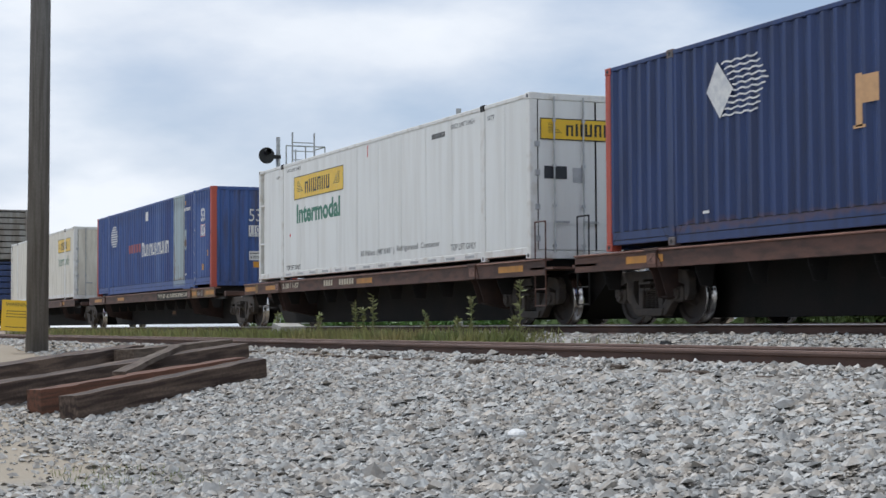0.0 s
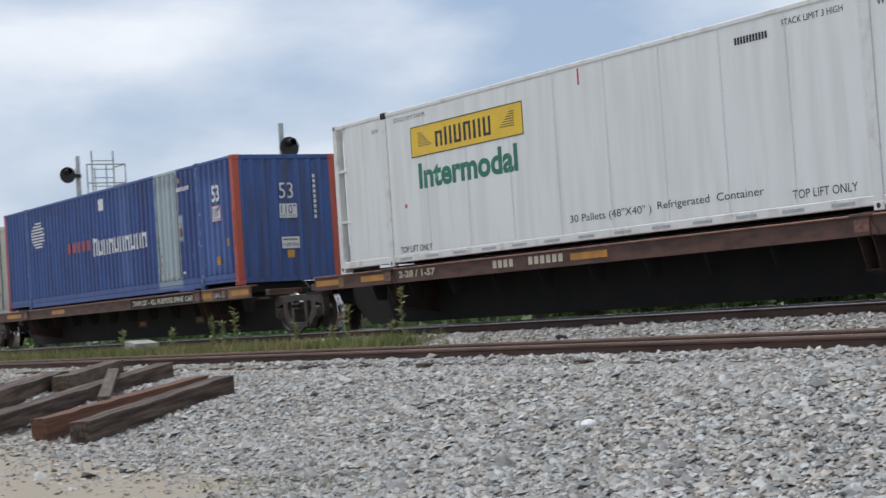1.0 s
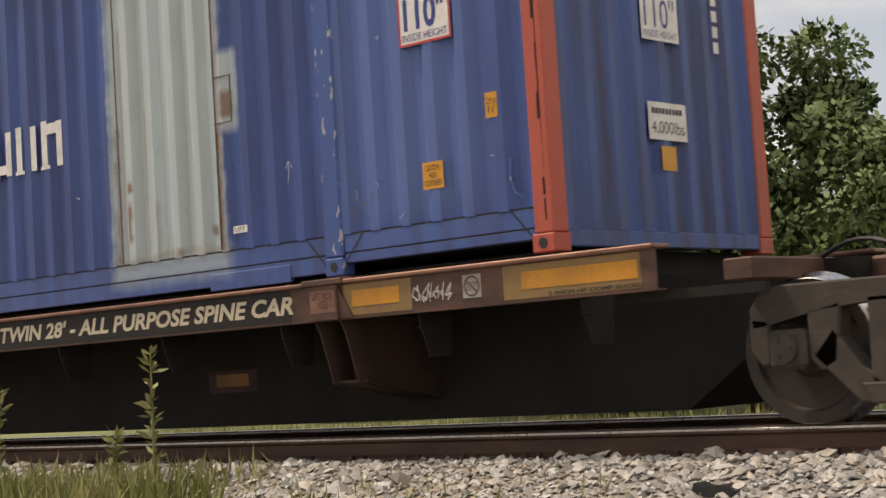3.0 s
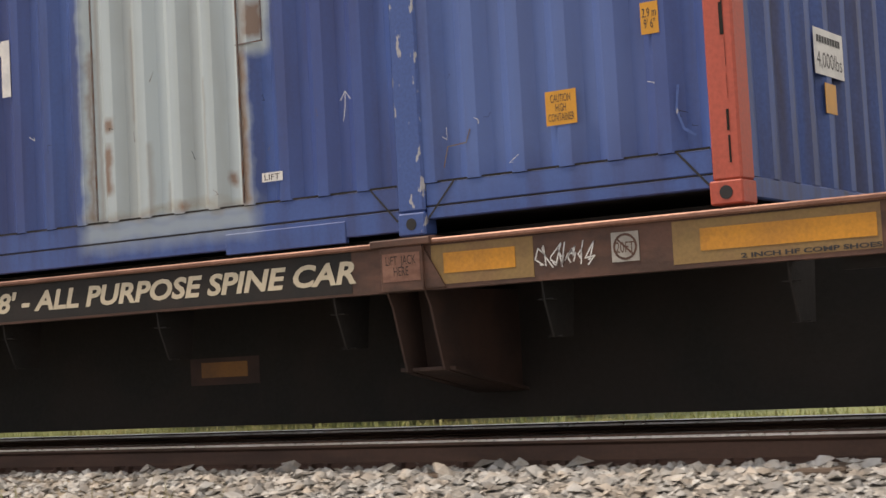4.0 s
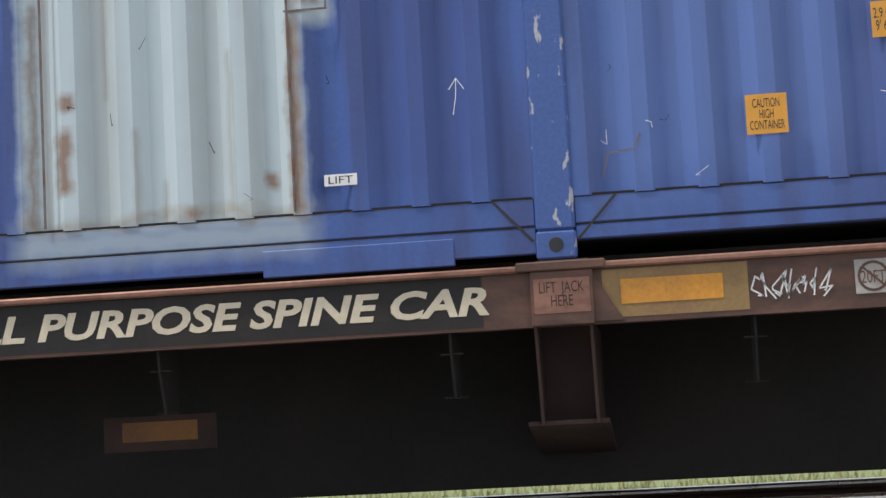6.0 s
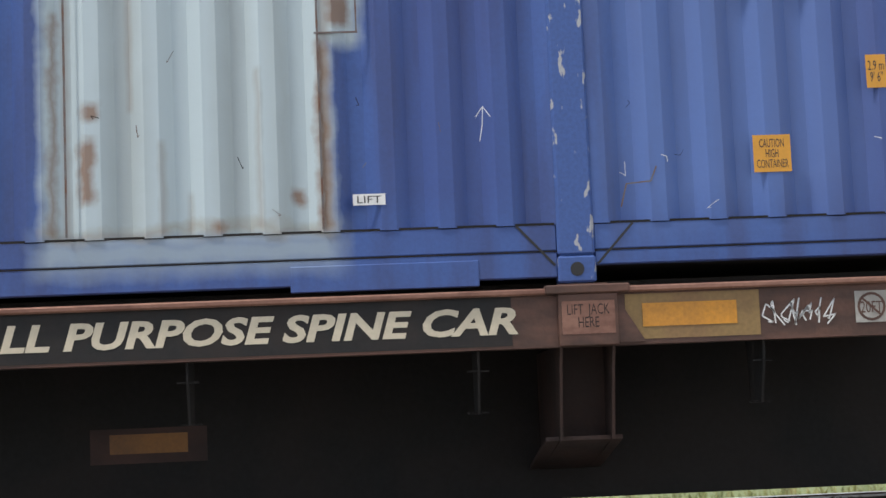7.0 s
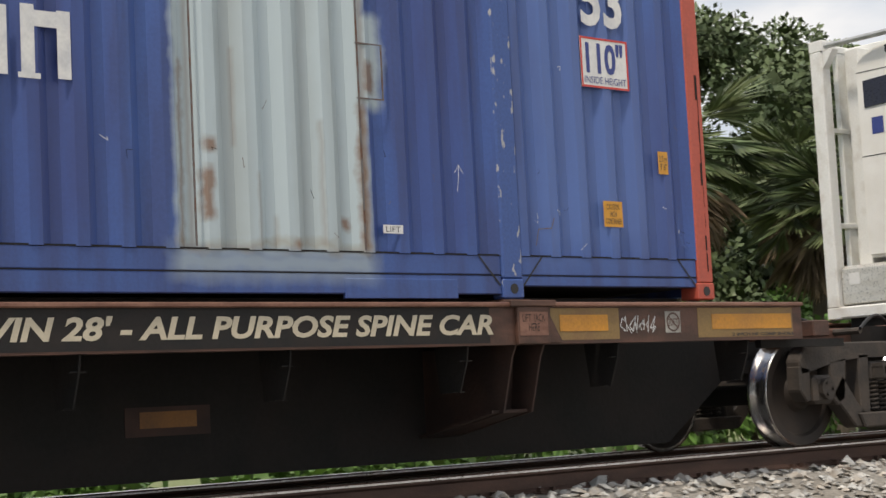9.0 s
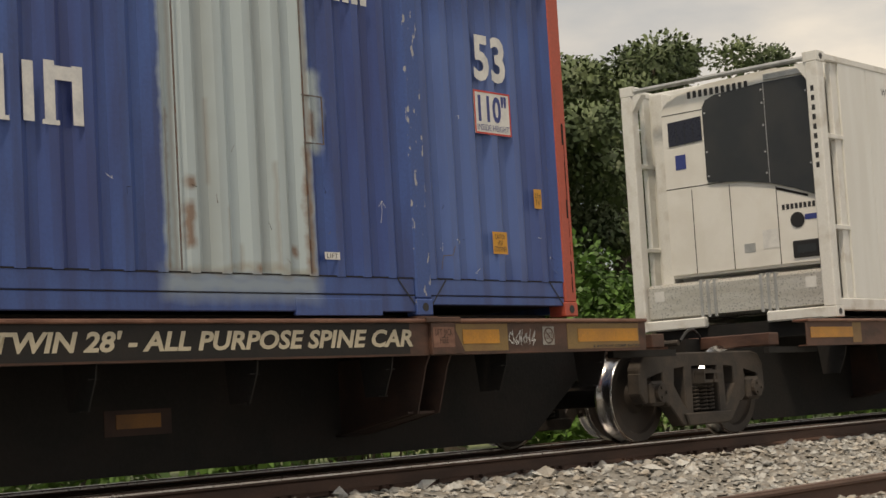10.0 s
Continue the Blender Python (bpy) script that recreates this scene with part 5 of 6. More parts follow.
def build_bogies():
    frame_mesh = side_frame_mesh()
    axle_mesh, wheel_mesh, tread_mesh = wheel_set_meshes()
    bm = bmesh.new()
    for k in range(7):
        z = 0.245 + k * 0.036
        for i in range(12):
            a0, a1 = i * math.pi / 6, (i + 1) * math.pi / 6
            tube(bm, (0.062 * math.cos(a0), 0.062 * math.sin(a0), z + 0.036 * i / 12), (0.062 * math.cos(a1), 0.062 * math.sin(a1), z + 0.036 * (i + 1) / 12), 0.012, sides=5, caps=False)
    spring_mesh = finish(bm, "spring", M_TRUCK, True)
    bm = bmesh.new()
    box(bm, -0.12, 0.12, 0, 0.15, 0.33, 0.56, 0.03)
    tube(bm, (0, -0.04, 0.45), (0, 0.02, 0.45), 0.085, sides=14)
    for a in range(3):
        tube(bm, (0.05 * math.cos(a * 2.1), -0.055, 0.45 + 0.05 * math.sin(a * 2.1)), (0.05 * math.cos(a * 2.1), -0.03, 0.45 + 0.05 * math.sin(a * 2.1)), 0.014, sides=6)
    bearing_mesh = finish(bm, "bearing_box", M_TRUCK)
    for u in (-39.2, -18.44, 2.33, 20.3, 24.5, 38.6, -62, -50):
        b = on_train("bogie", u, WIDE / 2, 0, "dusty cast-steel bogie with coil springs and bright wheel treads", "bogie", "bogies of the train")
        for side in (-1, 1):
            fr = part("side_frame", frame_mesh, None, b, "cast side frame with two openings")
            fr.matrix_basis = pose(0, side * 0.42 - 0.0, 0) if side > 0 else pose(0, -0.42, 0, 0, 0, 180)
            for sx in (-0.13, 0.02, 0.14):
                sp = part("spring", spring_mesh, None, b, "coil spring")
                sp.matrix_basis = pose(sx, side * 0.98, 0)
            for sx in (-0.865, 0.865):
                be = part("bearing_box", bearing_mesh, None, b, "axle bearing box")
                be.matrix_basis = pose(sx, -1.10, 0) if side < 0 else pose(sx, 1.10, 0, 0, 0, 180)
        bm = bmesh.new()
        box(bm, -0.2, 0.2, -1.05, 1.05, 0.5, 0.66, 0.02)
        box(bm, -0.24, 0.24, -0.5, 0.5, 0.6, 0.76, 0.02)
        for sy in (-1.1, 1.1):
            for sx in (-0.09, 0.09):
                box(bm, sx - 0.075, sx + 0.075, sy - 0.06, sy + 0.06, 0.52, 0.55)
                box(bm, sx - 0.075, sx - 0.06, sy - 0.06, sy + 0.06, 0.55, 0.61)
            box(bm, -0.17, 0.17, sy - 0.06, sy + 0.06, 0.61, 0.64)
        part("bolster", bm, M_TRUCK, b, "cast bolster across the bogie")
        for x in (-0.865, 0.865):
            ax = part("axle", axle_mesh, None, b, "dark axle")
            ax.matrix_basis = pose(x, 0, WHEEL)
            for sy, turn in ((-0.76, 0), (0.76, 180)):
                wh = part("wheel", wheel_mesh, None, ax, "brown steel wheel")
                wh.matrix_basis = pose(0, sy, 0, 0, 0, turn)
                tr = part("tread", tread_mesh, None, ax, "polished tread")
                tr.matrix_basis = pose(0, sy, 0, 0, 0, turn)
            ROLLERS.append((ax, x))


def couplings():
    """Articulated joint between the platforms, and end platforms with ladders between separate cars."""
    for u in (2.33, -18.44):
        c = on_train("articulated_joint", u, WIDE / 2, 0, "dark steel articulated joint above the bogie", "coupling", "couplings of the train")
        bm = bmesh.new()
        box(bm, -1.75, 1.75, -0.22, 0.22, 0.78, 0.98, 0.02)
        part("beam", bm, M_BROWN, c, "brown steel beam")
        for s in (-1, 1):
            bm = bmesh.new()
            box(bm, s * 0.15 - 0.12, s * 0.15 + 0.12, -0.3, 0.3, 0.97, 1.04, 0.015)
            tube(bm, (s * 0.45, -0.5, 0.94), (s * 0.45, 0.5, 0.94), 0.03, sides=8)
            part("joint_casting", bm, M_TRUCK, c)
            bm = bmesh.new()
            prev = None
            for k in range(9):
                p = (s * (0.25 + 0.1 * k), -0.65 + 0.03 * k, 0.95 + 0.12 * math.sin(k / 8 * math.pi))
                if prev:
                    tube(bm, prev, p, 0.016, sides=6)
                prev = p
            part("brake_hose", bm, M_BLACK, c, "black rubber brake hose")
            boxed("cross_beam", (s * 1.05 - 0.1, s * 1.05 + 0.1, -1.25, 1.25, 0.86, 0.99), M_BROWN, c, bevel=0.01)
            boxed("grab_step", (s * 1.35 - 0.5, s * 1.35 + 0.5, -1.3, -1.24, 0.78, 0.84), M_DARK, c)
    c = on_train("draft_gear", 22.2, WIDE / 2, 0, "dark coupler and buffers between two cars", "coupling", "couplings of the train")
    bm = bmesh.new()
    box(bm, -1.2, 1.2, -0.12, 0.12, 0.72, 0.94, 0.03)
    box(bm, -0.22, 0.22, -0.2, 0.2, 0.66, 0.98, 0.05)
    part("coupler", bm, M_TRUCK, c)
    for u, s in ((21.4, 1), (22.95, -1)):
        p = on_train("end_ladder", u, 0, 0, "brown steel ladder and handrail at the car's end", "ladder", "ladders of the train")
        bm = bmesh.new()
        for x in (-0.2, 0.2):
            tube(bm, (x, -0.1, 0.3), (x, -0.1, 1.75), 0.014, sides=6)
        for z in (0.32, 0.6, 0.9):
            tube(bm, (-0.2, -0.1, z), (0.2, -0.1, z), 0.014, sides=6)
        tube(bm, (-0.2, -0.1, 1.75), (0.2, -0.1, 1.75), 0.014, sides=6)
        part("ladder_frame", bm, M_BROWN if s > 0 else M_DARK, p)
        boxed("platform", (-0.35, 0.5, -0.12, 1.2, 0.93, 0.97), M_BROWN, p)


stack_container()
pacer_container()
hunt_container()
far_white_container()
stacked_pair()
car_details()
build_bogies()
couplings()


# ---- trackside things ----
def timber(a, b, w, h, lift, label, material=M_TIMBER):
    (xa, ya), (xb, yb) = a, b
    long = math.hypot(xb - xa, yb - ya)
    za, zb = ground_height(xa, ya), ground_height(xb, yb)
    ob = new("timber", None)
    bm = bmesh.new()
    n = 14
    rnd = random.Random(int(abs(xa * 100)))
    rings = []
    for i in range(n + 1):
        x = long * i / n
        j = [rnd.uniform(-0.008, 0.008) for _ in range(8)]
        rings.append([bm.verts.new((x, y + j[k], z + j[k + 4])) for k, (y, z) in enumerate(((-w / 2, 0), (w / 2, 0), (w / 2, h), (-w / 2, h)))])
    for p, q in zip(rings, rings[1:]):
        for k in range(4):
            bm.faces.new((p[k], p[(k + 1) % 4], q[(k + 1) % 4], q[k]))
    bm.faces.new(rings[0][::-1])
    bm.faces.new(rings[-1])
    bmesh.ops.bevel(bm, geom=[e for e in bm.edges if len(e.link_faces) == 2 and e.calc_face_angle(0) > 0.7], offset=0.012, segments=1, affect="EDGES")
    bpy.data.objects.remove(ob)
    ob = new("timber", finish(bm, "timber", material))
    ob.matrix_world = Matrix.Translation((xa, ya, za + lift)) @ Euler((0, -math.atan2(zb - za, long), math.atan2(yb - ya, xb - xa))).to_matrix().to_4x4()
    return tagged(ob, label, "timber", "old timbers beside the track")


timber((-6.95, 2.95), (-8.45, 5.45), 0.28, 0.28, -0.03, "dark creosoted bridge timber lying on the gravel")
timber((-7.6, 2.7), (-9.15, 5.45), 0.22, 0.28, -0.03, "split timber with a rust-red top, lying beside another", M_TIMBER_TOP)
timber((-7.9, 1.9), (-13.0, 6.55), 0.27, 0.28, -0.03, "dark weathered timber lying on the gravel")
timber((-12.6, 4.75), (-18.3, 7.8), 0.28, 0.28, -0.03, "grey-brown weathered timber lying on the gravel", M_TIE)
timber((-9.6, 2.1), (-14.0, 5.2), 0.34, 0.32, -0.03, "thick weathered timber lying on the dirt")
timber((-8.3, 3.75), (-12.2, 5.4), 0.15, 0.06, 0.25, "broken grey board across two timbers", M_TIE)


def pole(x, y):
    z = ground_height(x, y)
    p = thing("utility_pole", pose(x, y, z), "grey weathered timber pole with a yellow warning sign", "pole")
    bm = bmesh.new()
    tube(bm, (0, 0, -0.3), (0.32, 0, 10.5), 0.2, 0.16, 18)
    part("shaft", bm, M_POLE, p, "tall grey timber shaft", True)
    bm = bmesh.new()
    box(bm, -0.29, 0.29, -0.008, 0.008, 0.36, 0.9, 0.002)
    sign = part("sign", bm, M_YELLOW, p, "yellow warning sign")
    sign.matrix_basis = pose(0.03, -0.24, 0, 0, 3, 66) @ pose(-0.13, 0, 0)
    lettering("sign_text", "WARNING", M_INK_BLACK, sign, -0.22, 0.22, 0.79, 0.86, -0.010)
    for i in range(3):
        bars("sign_text", M_INK_BLACK, sign, -0.2, 0.2, 0.70 - i * 0.05, 0.715 - i * 0.05, -0.010, 9)
    bars("sign_text", M_INK_BLACK, sign, -0.2, 0.2, 0.42, 0.435, -0.010, 7)


pole(-19.4, 4.7)


def signal(x, y, heads, ladder):
    z = ground_height(x, y)
    s = thing("railway_signal", pose(x, y, z), "steel signal mast with black round signal heads" + (" and a caged ladder" if ladder else ""), "signal", "signals behind the train")
    top = max(h for h, _ in heads)
    bm = bmesh.new()
    tube(bm, (0, 0, 0), (0, 0, top - z + 0.7), 0.09, 0.07, 12)
    part("mast", bm, M_STEEL_LIGHT, s, "grey tubular mast")
    for h, dx in heads:
        bm = bmesh.new()
        tube(bm, (0.12, dx, h - z), (0.42, dx, h - z), 0.1, 0.2, 18)
        tube(bm, (0.42, dx, h - z), (0.46, dx, h - z), 0.28, sides=24)
        box(bm, -0.05, 0.15, min(dx, 0) - 0.05, max(dx, 0) + 0.05, h - z - 0.06, h - z + 0.06)
        head = part("signal_head", bm, M_BLACK, s, "black round signal head")
        bm = bmesh.new()
        tube(bm, (0.46, dx, h - z + 0.12), (0.7, dx, h - z + 0.12), 0.1, 0.1, 12, False)
        part("hood", bm, M_BLACK, head)
    if ladder:
        bm = bmesh.new()
        for y in (0.55, 1.35):
            tube(bm, (-0.1, y, 0.2), (-0.1, y, top - z + 0.9), 0.03, sides=6)
        for k in range(int((top - z + 0.8) / 0.3)):
            tube(bm, (-0.1, 0.55, 0.3 + k * 0.3), (-0.1, 1.35, 0.3 + k * 0.3), 0.02, sides=6)
        part("ladder", bm, M_STEEL_LIGHT, s, "grey ladder")
        bm = bmesh.new()
        box(bm, -0.5, 0.6, 0.1, 1.5, top - z - 1.0, top - z - 0.93)
        for y in (0.1, 0.8, 1.5):
            tube(bm, (0.6, y, top - z - 0.95), (0.6, y, top - z + 0.35), 0.025, sides=6)
            tube(bm, (-0.5, y, top - z - 0.95), (-0.5, y, top - z + 0.35), 0.025, sides=6)
        for h in (-0.3, 0.35):
            tube(bm, (0.6, 0.1, top - z + h), (0.6, 1.5, top - z + h), 0.025, sides=6)
            tube(bm, (-0.5, 1.5, top - z + h), (0.6, 1.5, top - z + h), 0.025, sides=6)
        part("service_platform", bm, M_STEEL_LIGHT, s, "railed service platform")


signal(-45.0, 17.2, [(5.85, -0.55), (4.6, -0.55)], True)
signal(-29.4, 17.2, [(4.95, 0.0)], False)

bm = bmesh.new()
prism(bm, [(0, 0), (0.75, 0), (0.72, 0.42), (0.1, 0.5)], 0, 0.6)
box_ob = new("concrete_block", finish(bm, "concrete_block", M_CONCRETE))
box_ob.matrix_world = pose(-26.5, 11.2, ground_height(-26.5, 11.2) - 0.03)
tagged(box_ob, "pale sloping concrete block among the weeds", "block")

bm = bmesh.new()
prism(bm, [(-0.13, 0), (0.12, 0), (0.16, 0.035), (0.07, 0.07), (-0.04, 0.055), (-0.1, 0.08)], 0, 0.12)
scrap = new("rubber_scrap", finish(bm, "rubber_scrap", M_BLACK))
scrap.matrix_world = pose(-10.0, 11.85, ground_height(-10.0, 11.85))
tagged(scrap, "torn black rubber scrap on the ballast", "debris")


# ---- plants ----
def cards(name, material, pts, ways, sizes, aspect, rng, parent=None, label="", category="", kind="", outs=None):
    """Many small leaves, each at a point, in one mesh; outs rounds their shading over the clump they grow on."""
    n = len(pts)
    ways = ways / np.linalg.norm(ways, axis=1, keepdims=True)
    side = np.cross(ways, rng.normal(size=(n, 3)))
    side /= np.linalg.norm(side, axis=1, keepdims=True) + 1e-9
    L, W = sizes[:, None], (sizes * aspect)[:, None]
    p0 = pts
    p1 = pts + ways * L * 0.5 + side * W * 0.5
    p2 = pts + ways * L
    p3 = pts + ways * L * 0.5 - side * W * 0.5
    if outs is not None:
        own = np.cross(p1 - p0, p3 - p0)
        own /= np.linalg.norm(own, axis=1, keepdims=True) + 1e-9
        turn = (np.sum(own * outs, 1) < 0)[:, None]
        p1, p3 = np.where(turn, p3, p1), np.where(turn, p1, p3)
        round_off = outs * 0.75 + np.where(turn, -own, own) * 0.35
        round_off /= np.linalg.norm(round_off, axis=1, keepdims=True)
    verts = np.stack([p0, p1, p2, p3], 1).reshape(-1, 3)
    me = bpy.data.meshes.new(name)
    me.vertices.add(4 * n)
    me.vertices.foreach_set("co", verts.ravel())
    me.loops.add(4 * n)
    me.loops.foreach_set("vertex_index", np.arange(4 * n, dtype=np.int32))
    me.polygons.add(n)
    me.polygons.foreach_set("loop_start", np.arange(0, 4 * n, 4, dtype=np.int32))
    me.update(calc_edges=True)
    if outs is not None:
        me.normals_split_custom_set_from_vertices(np.repeat(round_off, 4, 0).tolist())
    me.materials.append(material)
    if parent is not None:
        return part(name, me, None, parent, label)
    return tagged(new(name, me), label, category, kind=kind)


def tree(x, y, tall, wide, material, label, seed, leaves=7000, size=0.26, clumps=26):
    rng = np.random.default_rng(seed)
    t = thing("tree", pose(x, y, ground_height(x, y)), label, "tree", "trees behind the track")
    bm = bmesh.new()
    fork = tall * 0.32
    tube(bm, (0, 0, -0.2), (0.1, 0, fork), 0.035 * tall, 0.024 * tall, 10)
    centres = []
    for i in range(clumps):
        a, r = rng.uniform(0, 2 * np.pi), wide * 0.5 * math.sqrt(rng.uniform(0.02, 1)) * 0.85
        h = rng.uniform(0.14, 0.88)
        r *= math.sqrt(max(0.1, 1 - (abs(h - 0.5) * 1.75) ** 2)) + 0.12
        centres.append((r * math.cos(a), r * math.sin(a) * 0.8, tall * h))
    for cx, cy, cz in centres[:12]:
        tube(bm, (0.1, 0, min(fork, cz * 0.7)), (cx * 0.85, cy * 0.85, cz), 0.012 * tall, 0.003 * tall, 6)
    part("trunk", bm, M_BARK, t, "grey-brown trunk and limbs")
    pts, ways, outs = [], [], []
    per, inner = leaves // clumps, 36
    leaf = rng.uniform(0.6, 1.4, per * clumps) * size
    for k in range(clumps):          # broad sprays fill the heart of each clump
        leaf[k * per:k * per + inner] = wide * rng.uniform(0.045, 0.085, inner)
    for cx, cy, cz in centres:
        rad = wide * rng.uniform(0.10, 0.2)
        d = rng.normal(size=(per, 3))
        d /= np.linalg.norm(d, axis=1, keepdims=True)
        rr = rad * (0.2 + 0.72 * rng.random((per, 1)) ** 0.6)
        rr[:inner] *= 0.45
        pts.append(np.array((cx, cy, cz)) + d * rr * np.array([1, 1, 0.72]))
        ways.append(d + rng.normal(size=(per, 3)) * 0.6 + np.array([0, 0, -0.25]))
        outs.append(d)
    cards("crown", material, np.concatenate(pts), np.concatenate(ways), leaf, 0.62, rng, t, "uneven leafy crown", outs=np.concatenate(outs))


def palm(x, y, tall, seed):
    rng = np.random.default_rng(seed)
    t = thing("palm_tree", pose(x, y, ground_height(x, y)), "cabbage palm with green fronds and a skirt of dead ones", "palm", "palms behind the track")
    bm = bmesh.new()
    tube(bm, (0, 0, -0.2), (0.15, 0, tall), 0.2, 0.16, 12)
    part("trunk", bm, M_BARK, t, "rough palm trunk")
    for name, material, count, droop0, droop1, lab in (("crown", M_PALM, 34, 0.9, -0.5, "fan-shaped green fronds"), ("dead_fronds", M_DRY, 16, -0.6, -1.3, "hanging dead fronds")):
        pts, ways, size = [], [], []
        for i in range(count):
            a, e = rng.uniform(0, 2 * np.pi), rng.uniform(droop1, droop0)
            stem = np.array([math.cos(a) * math.cos(e), math.sin(a) * math.cos(e), math.sin(e)])
            hub = np.array([0.15, 0, tall]) + stem * rng.uniform(0.7, 1.1)
            across = np.cross(stem, [0, 0, 1.0])
            across /= np.linalg.norm(across) + 1e-9
            for k in range(26):
                f = -1.25 + 2.5 * k / 25
                w = stem * math.cos(f) + across * math.sin(f) + np.array([0, 0, -0.25 - 0.15 * abs(f)])
                pts.append(hub)
                ways.append(w)
                size.append(rng.uniform(0.75, 1.1))
            for k in range(4):
                pts.append(np.array([0.15, 0, tall]))
                ways.append(stem)
                size.append(1.1)
        cards(name, material, np.array(pts), np.array(ways), np.array(size), 0.075, rng, t, lab)


def shrub(x, y, tall, wide, material, label, seed, leaves=1600):
    rng = np.random.default_rng(seed)
    t = thing("shrub", pose(x, y, ground_height(x, y)), label, "shrub", "shrubs behind the track")
    n = 9
    bm = bmesh.new()
    pts, ways = [], []
    for i in range(n):
        a = rng.uniform(0, 2 * np.pi)
        tip = np.array([math.cos(a) * wide * 0.4 * rng.uniform(0.1, 1), math.sin(a) * wide * 0.35 * rng.uniform(0.1, 1), tall * rng.uniform(0.35, 0.9)])
        tube(bm, (0, 0, -0.1), tuple(tip), 0.025, 0.008, 5)
        d = rng.normal(size=(leaves // n, 3))
        d /= np.linalg.norm(d, axis=1, keepdims=True)
        pts.append(tip + d * rng.uniform(0.2, 1, (leaves // n, 1)) * wide * 0.24)
        ways.append(d + np.array([0, 0, -0.3]) + rng.normal(size=(leaves // n, 3)) * 0.5)
    part("stems", bm, M_BARK, t)
    cards("leaves", material, np.concatenate(pts), np.concatenate(ways), rng.uniform(0.1, 0.24, len(pts) * (leaves // n)), 0.6, rng, t, "dense green leaves")


rnd = random.Random(21)
OAK = "broad dark green live oak with an uneven crown"
for i, (x, y, tall, wide, leaves) in enumerate(((-44.5, 36, 7.4, 5, 16000), (-41.5, 37, 6.0, 5, 16000), (-36.5, 36.5, 5.2, 5.5, 18000), (-29.4, 36, 9.2, 9.8, 60000), (-23.4, 34, 8.2, 5.8, 32000), (-26.0, 33, 6.6, 7, 26000),
                                                (-20.2, 34, 6.2, 4.4, 18000), (27, 31, 9.6, 8, 26000), (33, 30, 10.6, 8, 34000), (39.0, 30, 11.2, 7.5, 38000), (45.5, 31, 12.4, 6.5, 36000), (51.5, 32, 9.6, 6, 26000), (58.5, 34, 14.6, 6, 24000), (67, 35, 11.5, 10, 14000))):
    tree(x, y, tall, wide, M_LEAF if x < 0 else M_LEAF_DARK, OAK, 100 + i, leaves=int(leaves * 1.5), size=0.155, clumps=56 if wide < 10 else 110)
for i, (x, y, tall) in enumerate(((22.5, 22.5, 4.9), (25.2, 23.5, 5.4), (27.6, 22.2, 4.4), (29.5, 24.0, 5.2), (24.0, 25.5, 5.6))):
    palm(x, y, tall, 200 + i)
i = 0
x = -45.0
while x < 56:
    y = rnd.uniform(19.6, 21.2)
    if -34 < x < 9:
        x += 1.0
        continue
    shrub(x, y, rnd.uniform(0.7, 1.1) if x < 18 else rnd.uniform(1.4, 2.6), rnd.uniform(1.8, 2.8), M_LEAF_BRIGHT, "bright green leafy shrub behind the track", 300 + i)
    x += rnd.uniform(1.5, 2.3)
    i += 1


for i, (x, y, tall, wide) in enumerate(((33.2, 24.6, 4.0, 3.4), (35.6, 25.2, 4.6, 3.6), (38.0, 25.0, 3.8, 3.4), (31.0, 25.4, 3.2, 3.0))):
    shrub(x, y, tall, wide, M_LEAF_BRIGHT, "tall bright green shrub below the trees", 380 + i, leaves=4200)


def grass(name, patches, label, seed, material=M_GRASS):
    rng = np.random.default_rng(seed)
    pts, ways, size = [], [], []
    for x0, x1, y0, y1, count, tall in patches:
        px, py = rng.uniform(x0, x1, count), rng.uniform(y0, y1, count)
        pts.append(np.stack([px, py, [ground_height(a, b) - 0.02 for a, b in zip(px, py)]], 1))
        ways.append(np.stack([rng.normal(0, 0.35, count), rng.normal(0, 0.35, count), np.ones(count)], 1))
        size.append(tall * rng.uniform(0.4, 1.2, count))
    cards(name, material, np.concatenate(pts), np.concatenate(ways), np.concatenate(size), 0.07, rng, None, label, "grass", "stuff")


grass("verge_grass", [(-60, -28, 10.2, 11.6, 7000, 0.4), (-28, -13.5, 10.4, 11.5, 9000, 0.36), (-17, -13.8, 11.3, 12.3, 900, 0.22), (-13.8, -10, 10.6, 12.0, 260, 0.2), (-60, 60, 17.0, 19.5, 30000, 0.3), (-38, 14, 19.5, 31, 26000, 0.3)],
      "tufts of green and straw-coloured grass along the tracks", 41)
grass("low_weeds", [(-1.2, 0.8, 1.7, 2.5, 420, 0.08), (-6, 0, 1.4, 2.7, 160, 0.06)], "sparse low weeds in the gravel", 42)


def far_hedge():
    """Low woods along the horizon, far beyond the track."""
    rng = np.random.default_rng(77)
    n = 26000
    px = rng.uniform(-190, 130, n)
    py = rng.uniform(58, 66, n)
    top = 2.0 + 0.9 * np.sin(px * 0.21) + 0.6 * np.sin(px * 0.53 + 1)
    pts = np.stack([px, py, -0.9 + rng.random(n) * (1.2 + top)], 1)
    cards("far_woods", M_LEAF, pts, rng.normal(size=(n, 3)), rng.uniform(0.5, 1.1, n), 0.6, rng, None, "low green woods along the horizon", "woods", "stuff")


far_hedge()


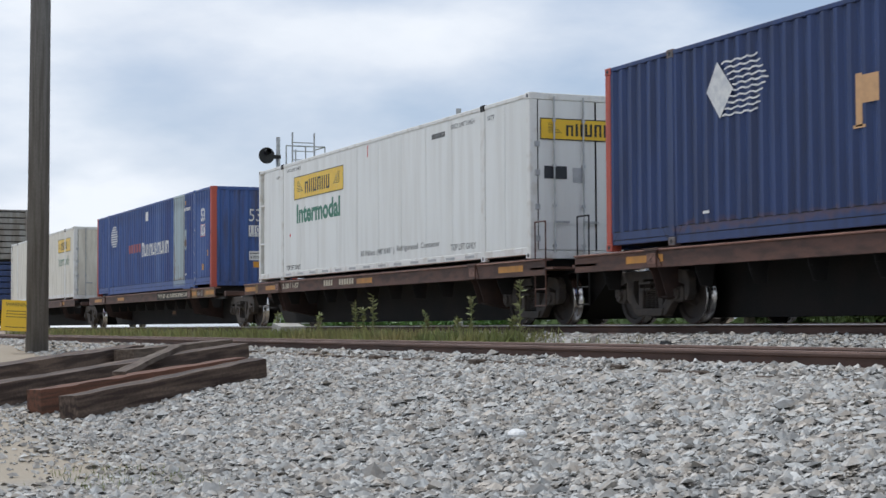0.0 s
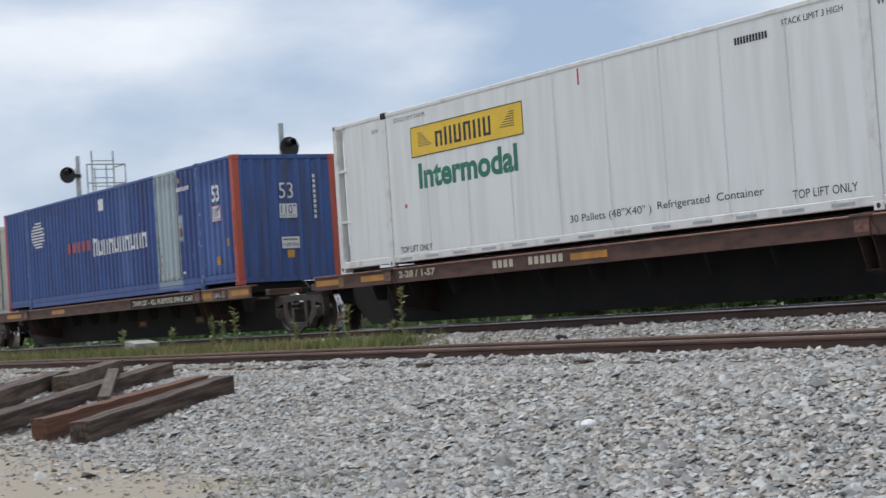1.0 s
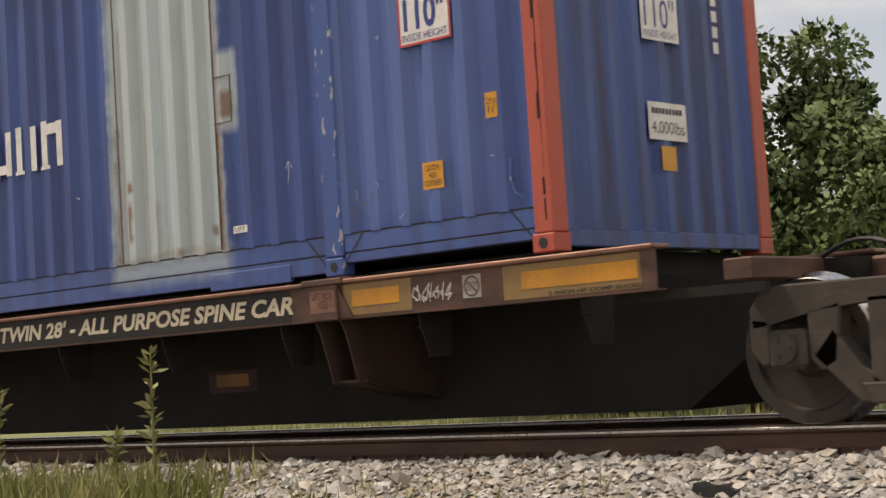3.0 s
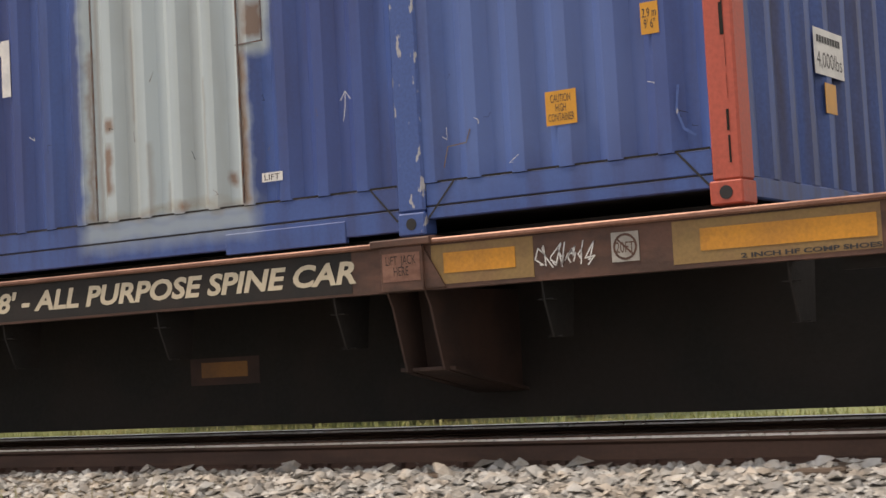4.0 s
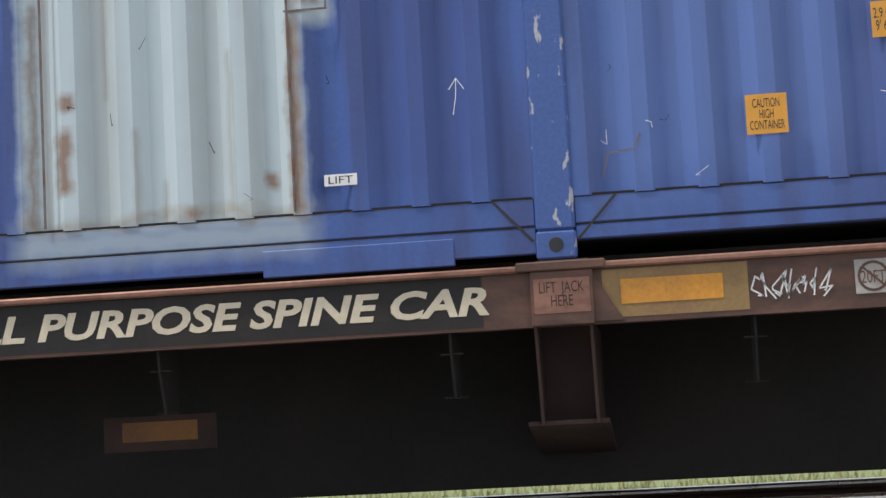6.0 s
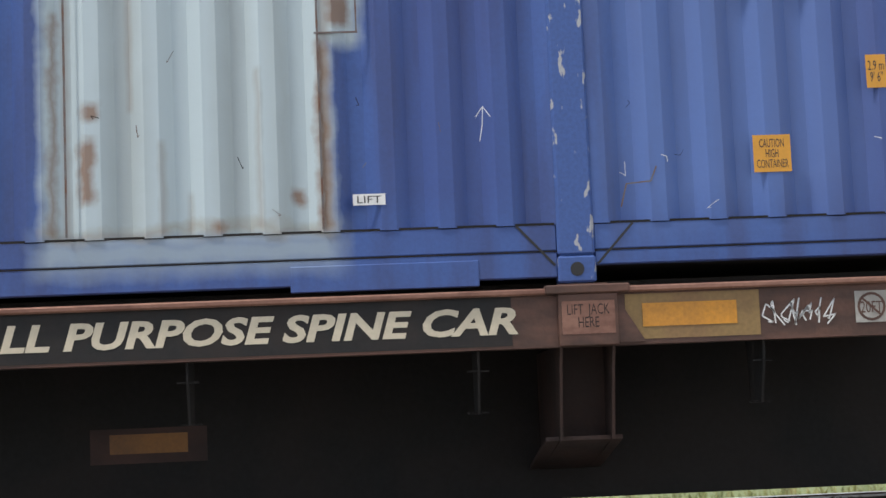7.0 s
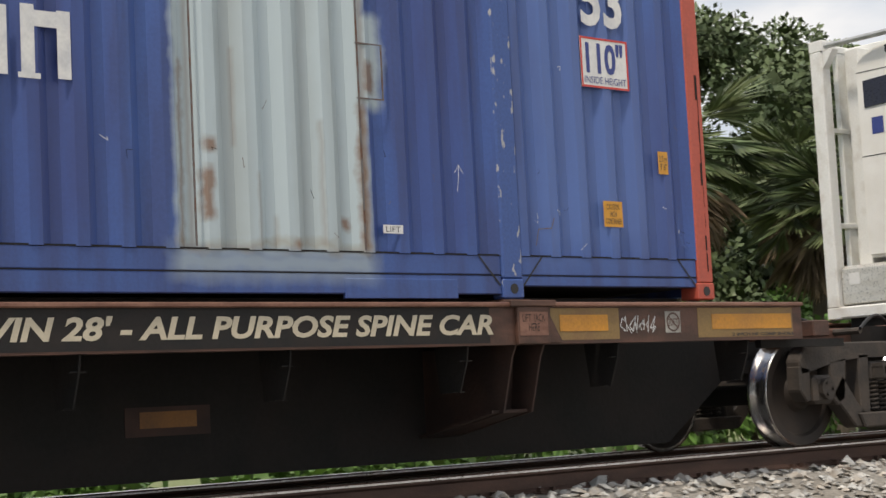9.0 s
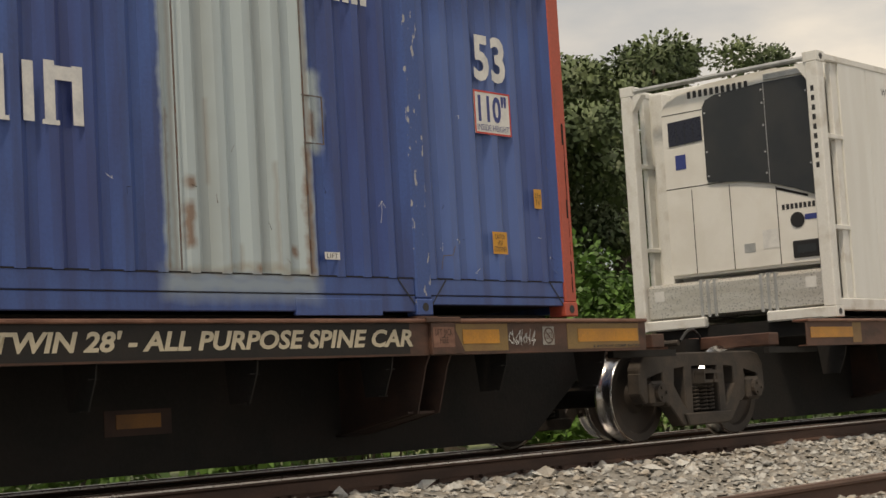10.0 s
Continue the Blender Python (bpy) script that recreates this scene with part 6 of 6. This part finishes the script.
def tall_weed(x, y, tall, seed):
    rng = np.random.default_rng(seed)
    t = thing("tall_weed", pose(x, y, ground_height(x, y)), "tall green weed with narrow leaves by the rail", "weed", "weeds by the rail")
    bm = bmesh.new()
    lean = rng.uniform(-0.12, 0.12)
    tube(bm, (0, 0, -0.05), (lean * tall, 0, tall), 0.016, 0.006, 6)
    part("stem", bm, M_WEED, t)
    n = 80
    h = rng.uniform(0.15, 1.0, n)
    pts = np.stack([lean * tall * h, 0 * h, tall * h], 1)
    ways = np.stack([rng.normal(0, 1, n), rng.normal(0, 1, n), rng.uniform(0.1, 0.9, n)], 1)
    cards("leaves", M_WEED, pts, ways, 0.05 + 0.10 * rng.random(n), 0.3, rng, t)


for i, (x, y, tall) in enumerate(((-14.8, 11.9, 1.05), (-16.85, 11.9, 0.8), (-17.6, 12.0, 0.4), (-22.0, 12.0, 0.9), (-22.8, 12.1, 0.6), (-25.5, 12.0, 0.5), (-19.4, 12.1, 0.5), (-28.5, 12.0, 0.6), (-15.6, 12.15, 0.35), (-23.6, 12.2, 0.7))):
    tall_weed(x, y, tall, 500 + i)

# ---- track pieces and loose stones ----
build_track("main_track", DEEP + WIDE / 2, 0.0, -400, 400, M_RAIL_TOP, "main railway track with worn shining rails", 0.55, -22, 22)
build_track("siding_track", 9.1, -0.25, -90, 120, M_RAIL_DULL, "disused siding with rust-brown rails on old ties", 0.55, -24, 6)
joint = boxed("joint_bar", (-3.9, -3.0, DEEP + WIDE / 2 - 0.805, DEEP + WIDE / 2 - 0.765, -0.125, -0.055), M_RAIL, bpy.data.objects["main_track"], "bolted joint bar on the rail", 0.006)
joint.matrix_basis = Matrix.Translation((0, -DEEP - WIDE / 2, 0.17))
bm = bmesh.new()
for k in range(4):
    tube(bm, (-3.78 + k * 0.22, DEEP + WIDE / 2 - 0.825, -0.09), (-3.78 + k * 0.22, DEEP + WIDE / 2 - 0.80, -0.09), 0.018, sides=6)
part("bolts", bm, M_RAIL, joint)
scatter_stones("ballast", [(-9, 5.5, 3.0, 8.05, 950, 0.0225), (0.3, 5.5, 1.3, 3.0, 950, 0.0225), (-8, 0.3, 2.3, 3.0, 420, 0.022), (-6, 0.3, 1.0, 2.3, 60, 0.02), (-16, -9, 3.9, 7.8, 620, 0.0225), (-30, -16, 4.5, 8.4, 130, 0.026), (-18, -9, 7.4, 9.0, 330, 0.024),
                           (-20, 2, 10.3, 12.75, 620, 0.024), (-14, 3, 8.05, 10.3, 700, 0.025), (2, 32, 10.0, 12.75, 210, 0.028), (3.5, 12, 5.5, 8.05, 160, 0.026), (3, 24, 8.0, 10.0, 130, 0.028), (-12, 14, 12.8, 14.8, 120, 0.03)],
               "loose grey crushed stone ballast", 61)
bm = bmesh.new()
bmesh.ops.create_icosphere(bm, subdivisions=2, radius=0.07)
for v in bm.verts:
    v.co *= 1 + 0.25 * noise.noise(v.co * 12)
    v.co.z *= 0.6
pale = new("pale_stone", finish(bm, "pale_stone", M_LABEL_WHITE))
pale.matrix_world = pose(0.1, 4.7, ground_height(0.1, 4.7) + 0.03)
tagged(pale, "single pale stone on the ballast", "stone")


# ---- what moves ----
def travel(t):
    """How far the train has come at t seconds, smoothly through the rows of SPEED."""
    i = max(k for k in range(len(SPEED) - 1) if SPEED[k][0] <= t or k == 0)
    (ta, a), (tb, b) = SPEED[i], SPEED[i + 1]
    def slope(k):
        lo, hi = max(k - 1, 0), min(k + 1, len(SPEED) - 1)
        return (SPEED[hi][1] - SPEED[lo][1]) / (SPEED[hi][0] - SPEED[lo][0])
    h, s = tb - ta, (t - ta) / (tb - ta)
    return (2 * s**3 - 3 * s**2 + 1) * a + (s**3 - 2 * s**2 + s) * h * slope(i) + (-2 * s**3 + 3 * s**2) * b + (s**3 - s**2) * h * slope(i + 1)


def motions():
    times = [k / 10 for k in range(101)]
    for ob, u, y, z in RIDERS:
        walk(ob, [(t, pose(u + travel(t), y, z)) for t in times])
    fine = [k / 30 for k in range(76)] + [2.5 + k / 10 for k in range(1, 76)]
    for ob, x in ROLLERS:
        rows = []
        for t in fine:
            rows.append((t, pose(x, 0, WHEEL, 0, math.degrees((travel(t) - START) / WHEEL) % 360, 0)))
        walk(ob, rows)


motions()
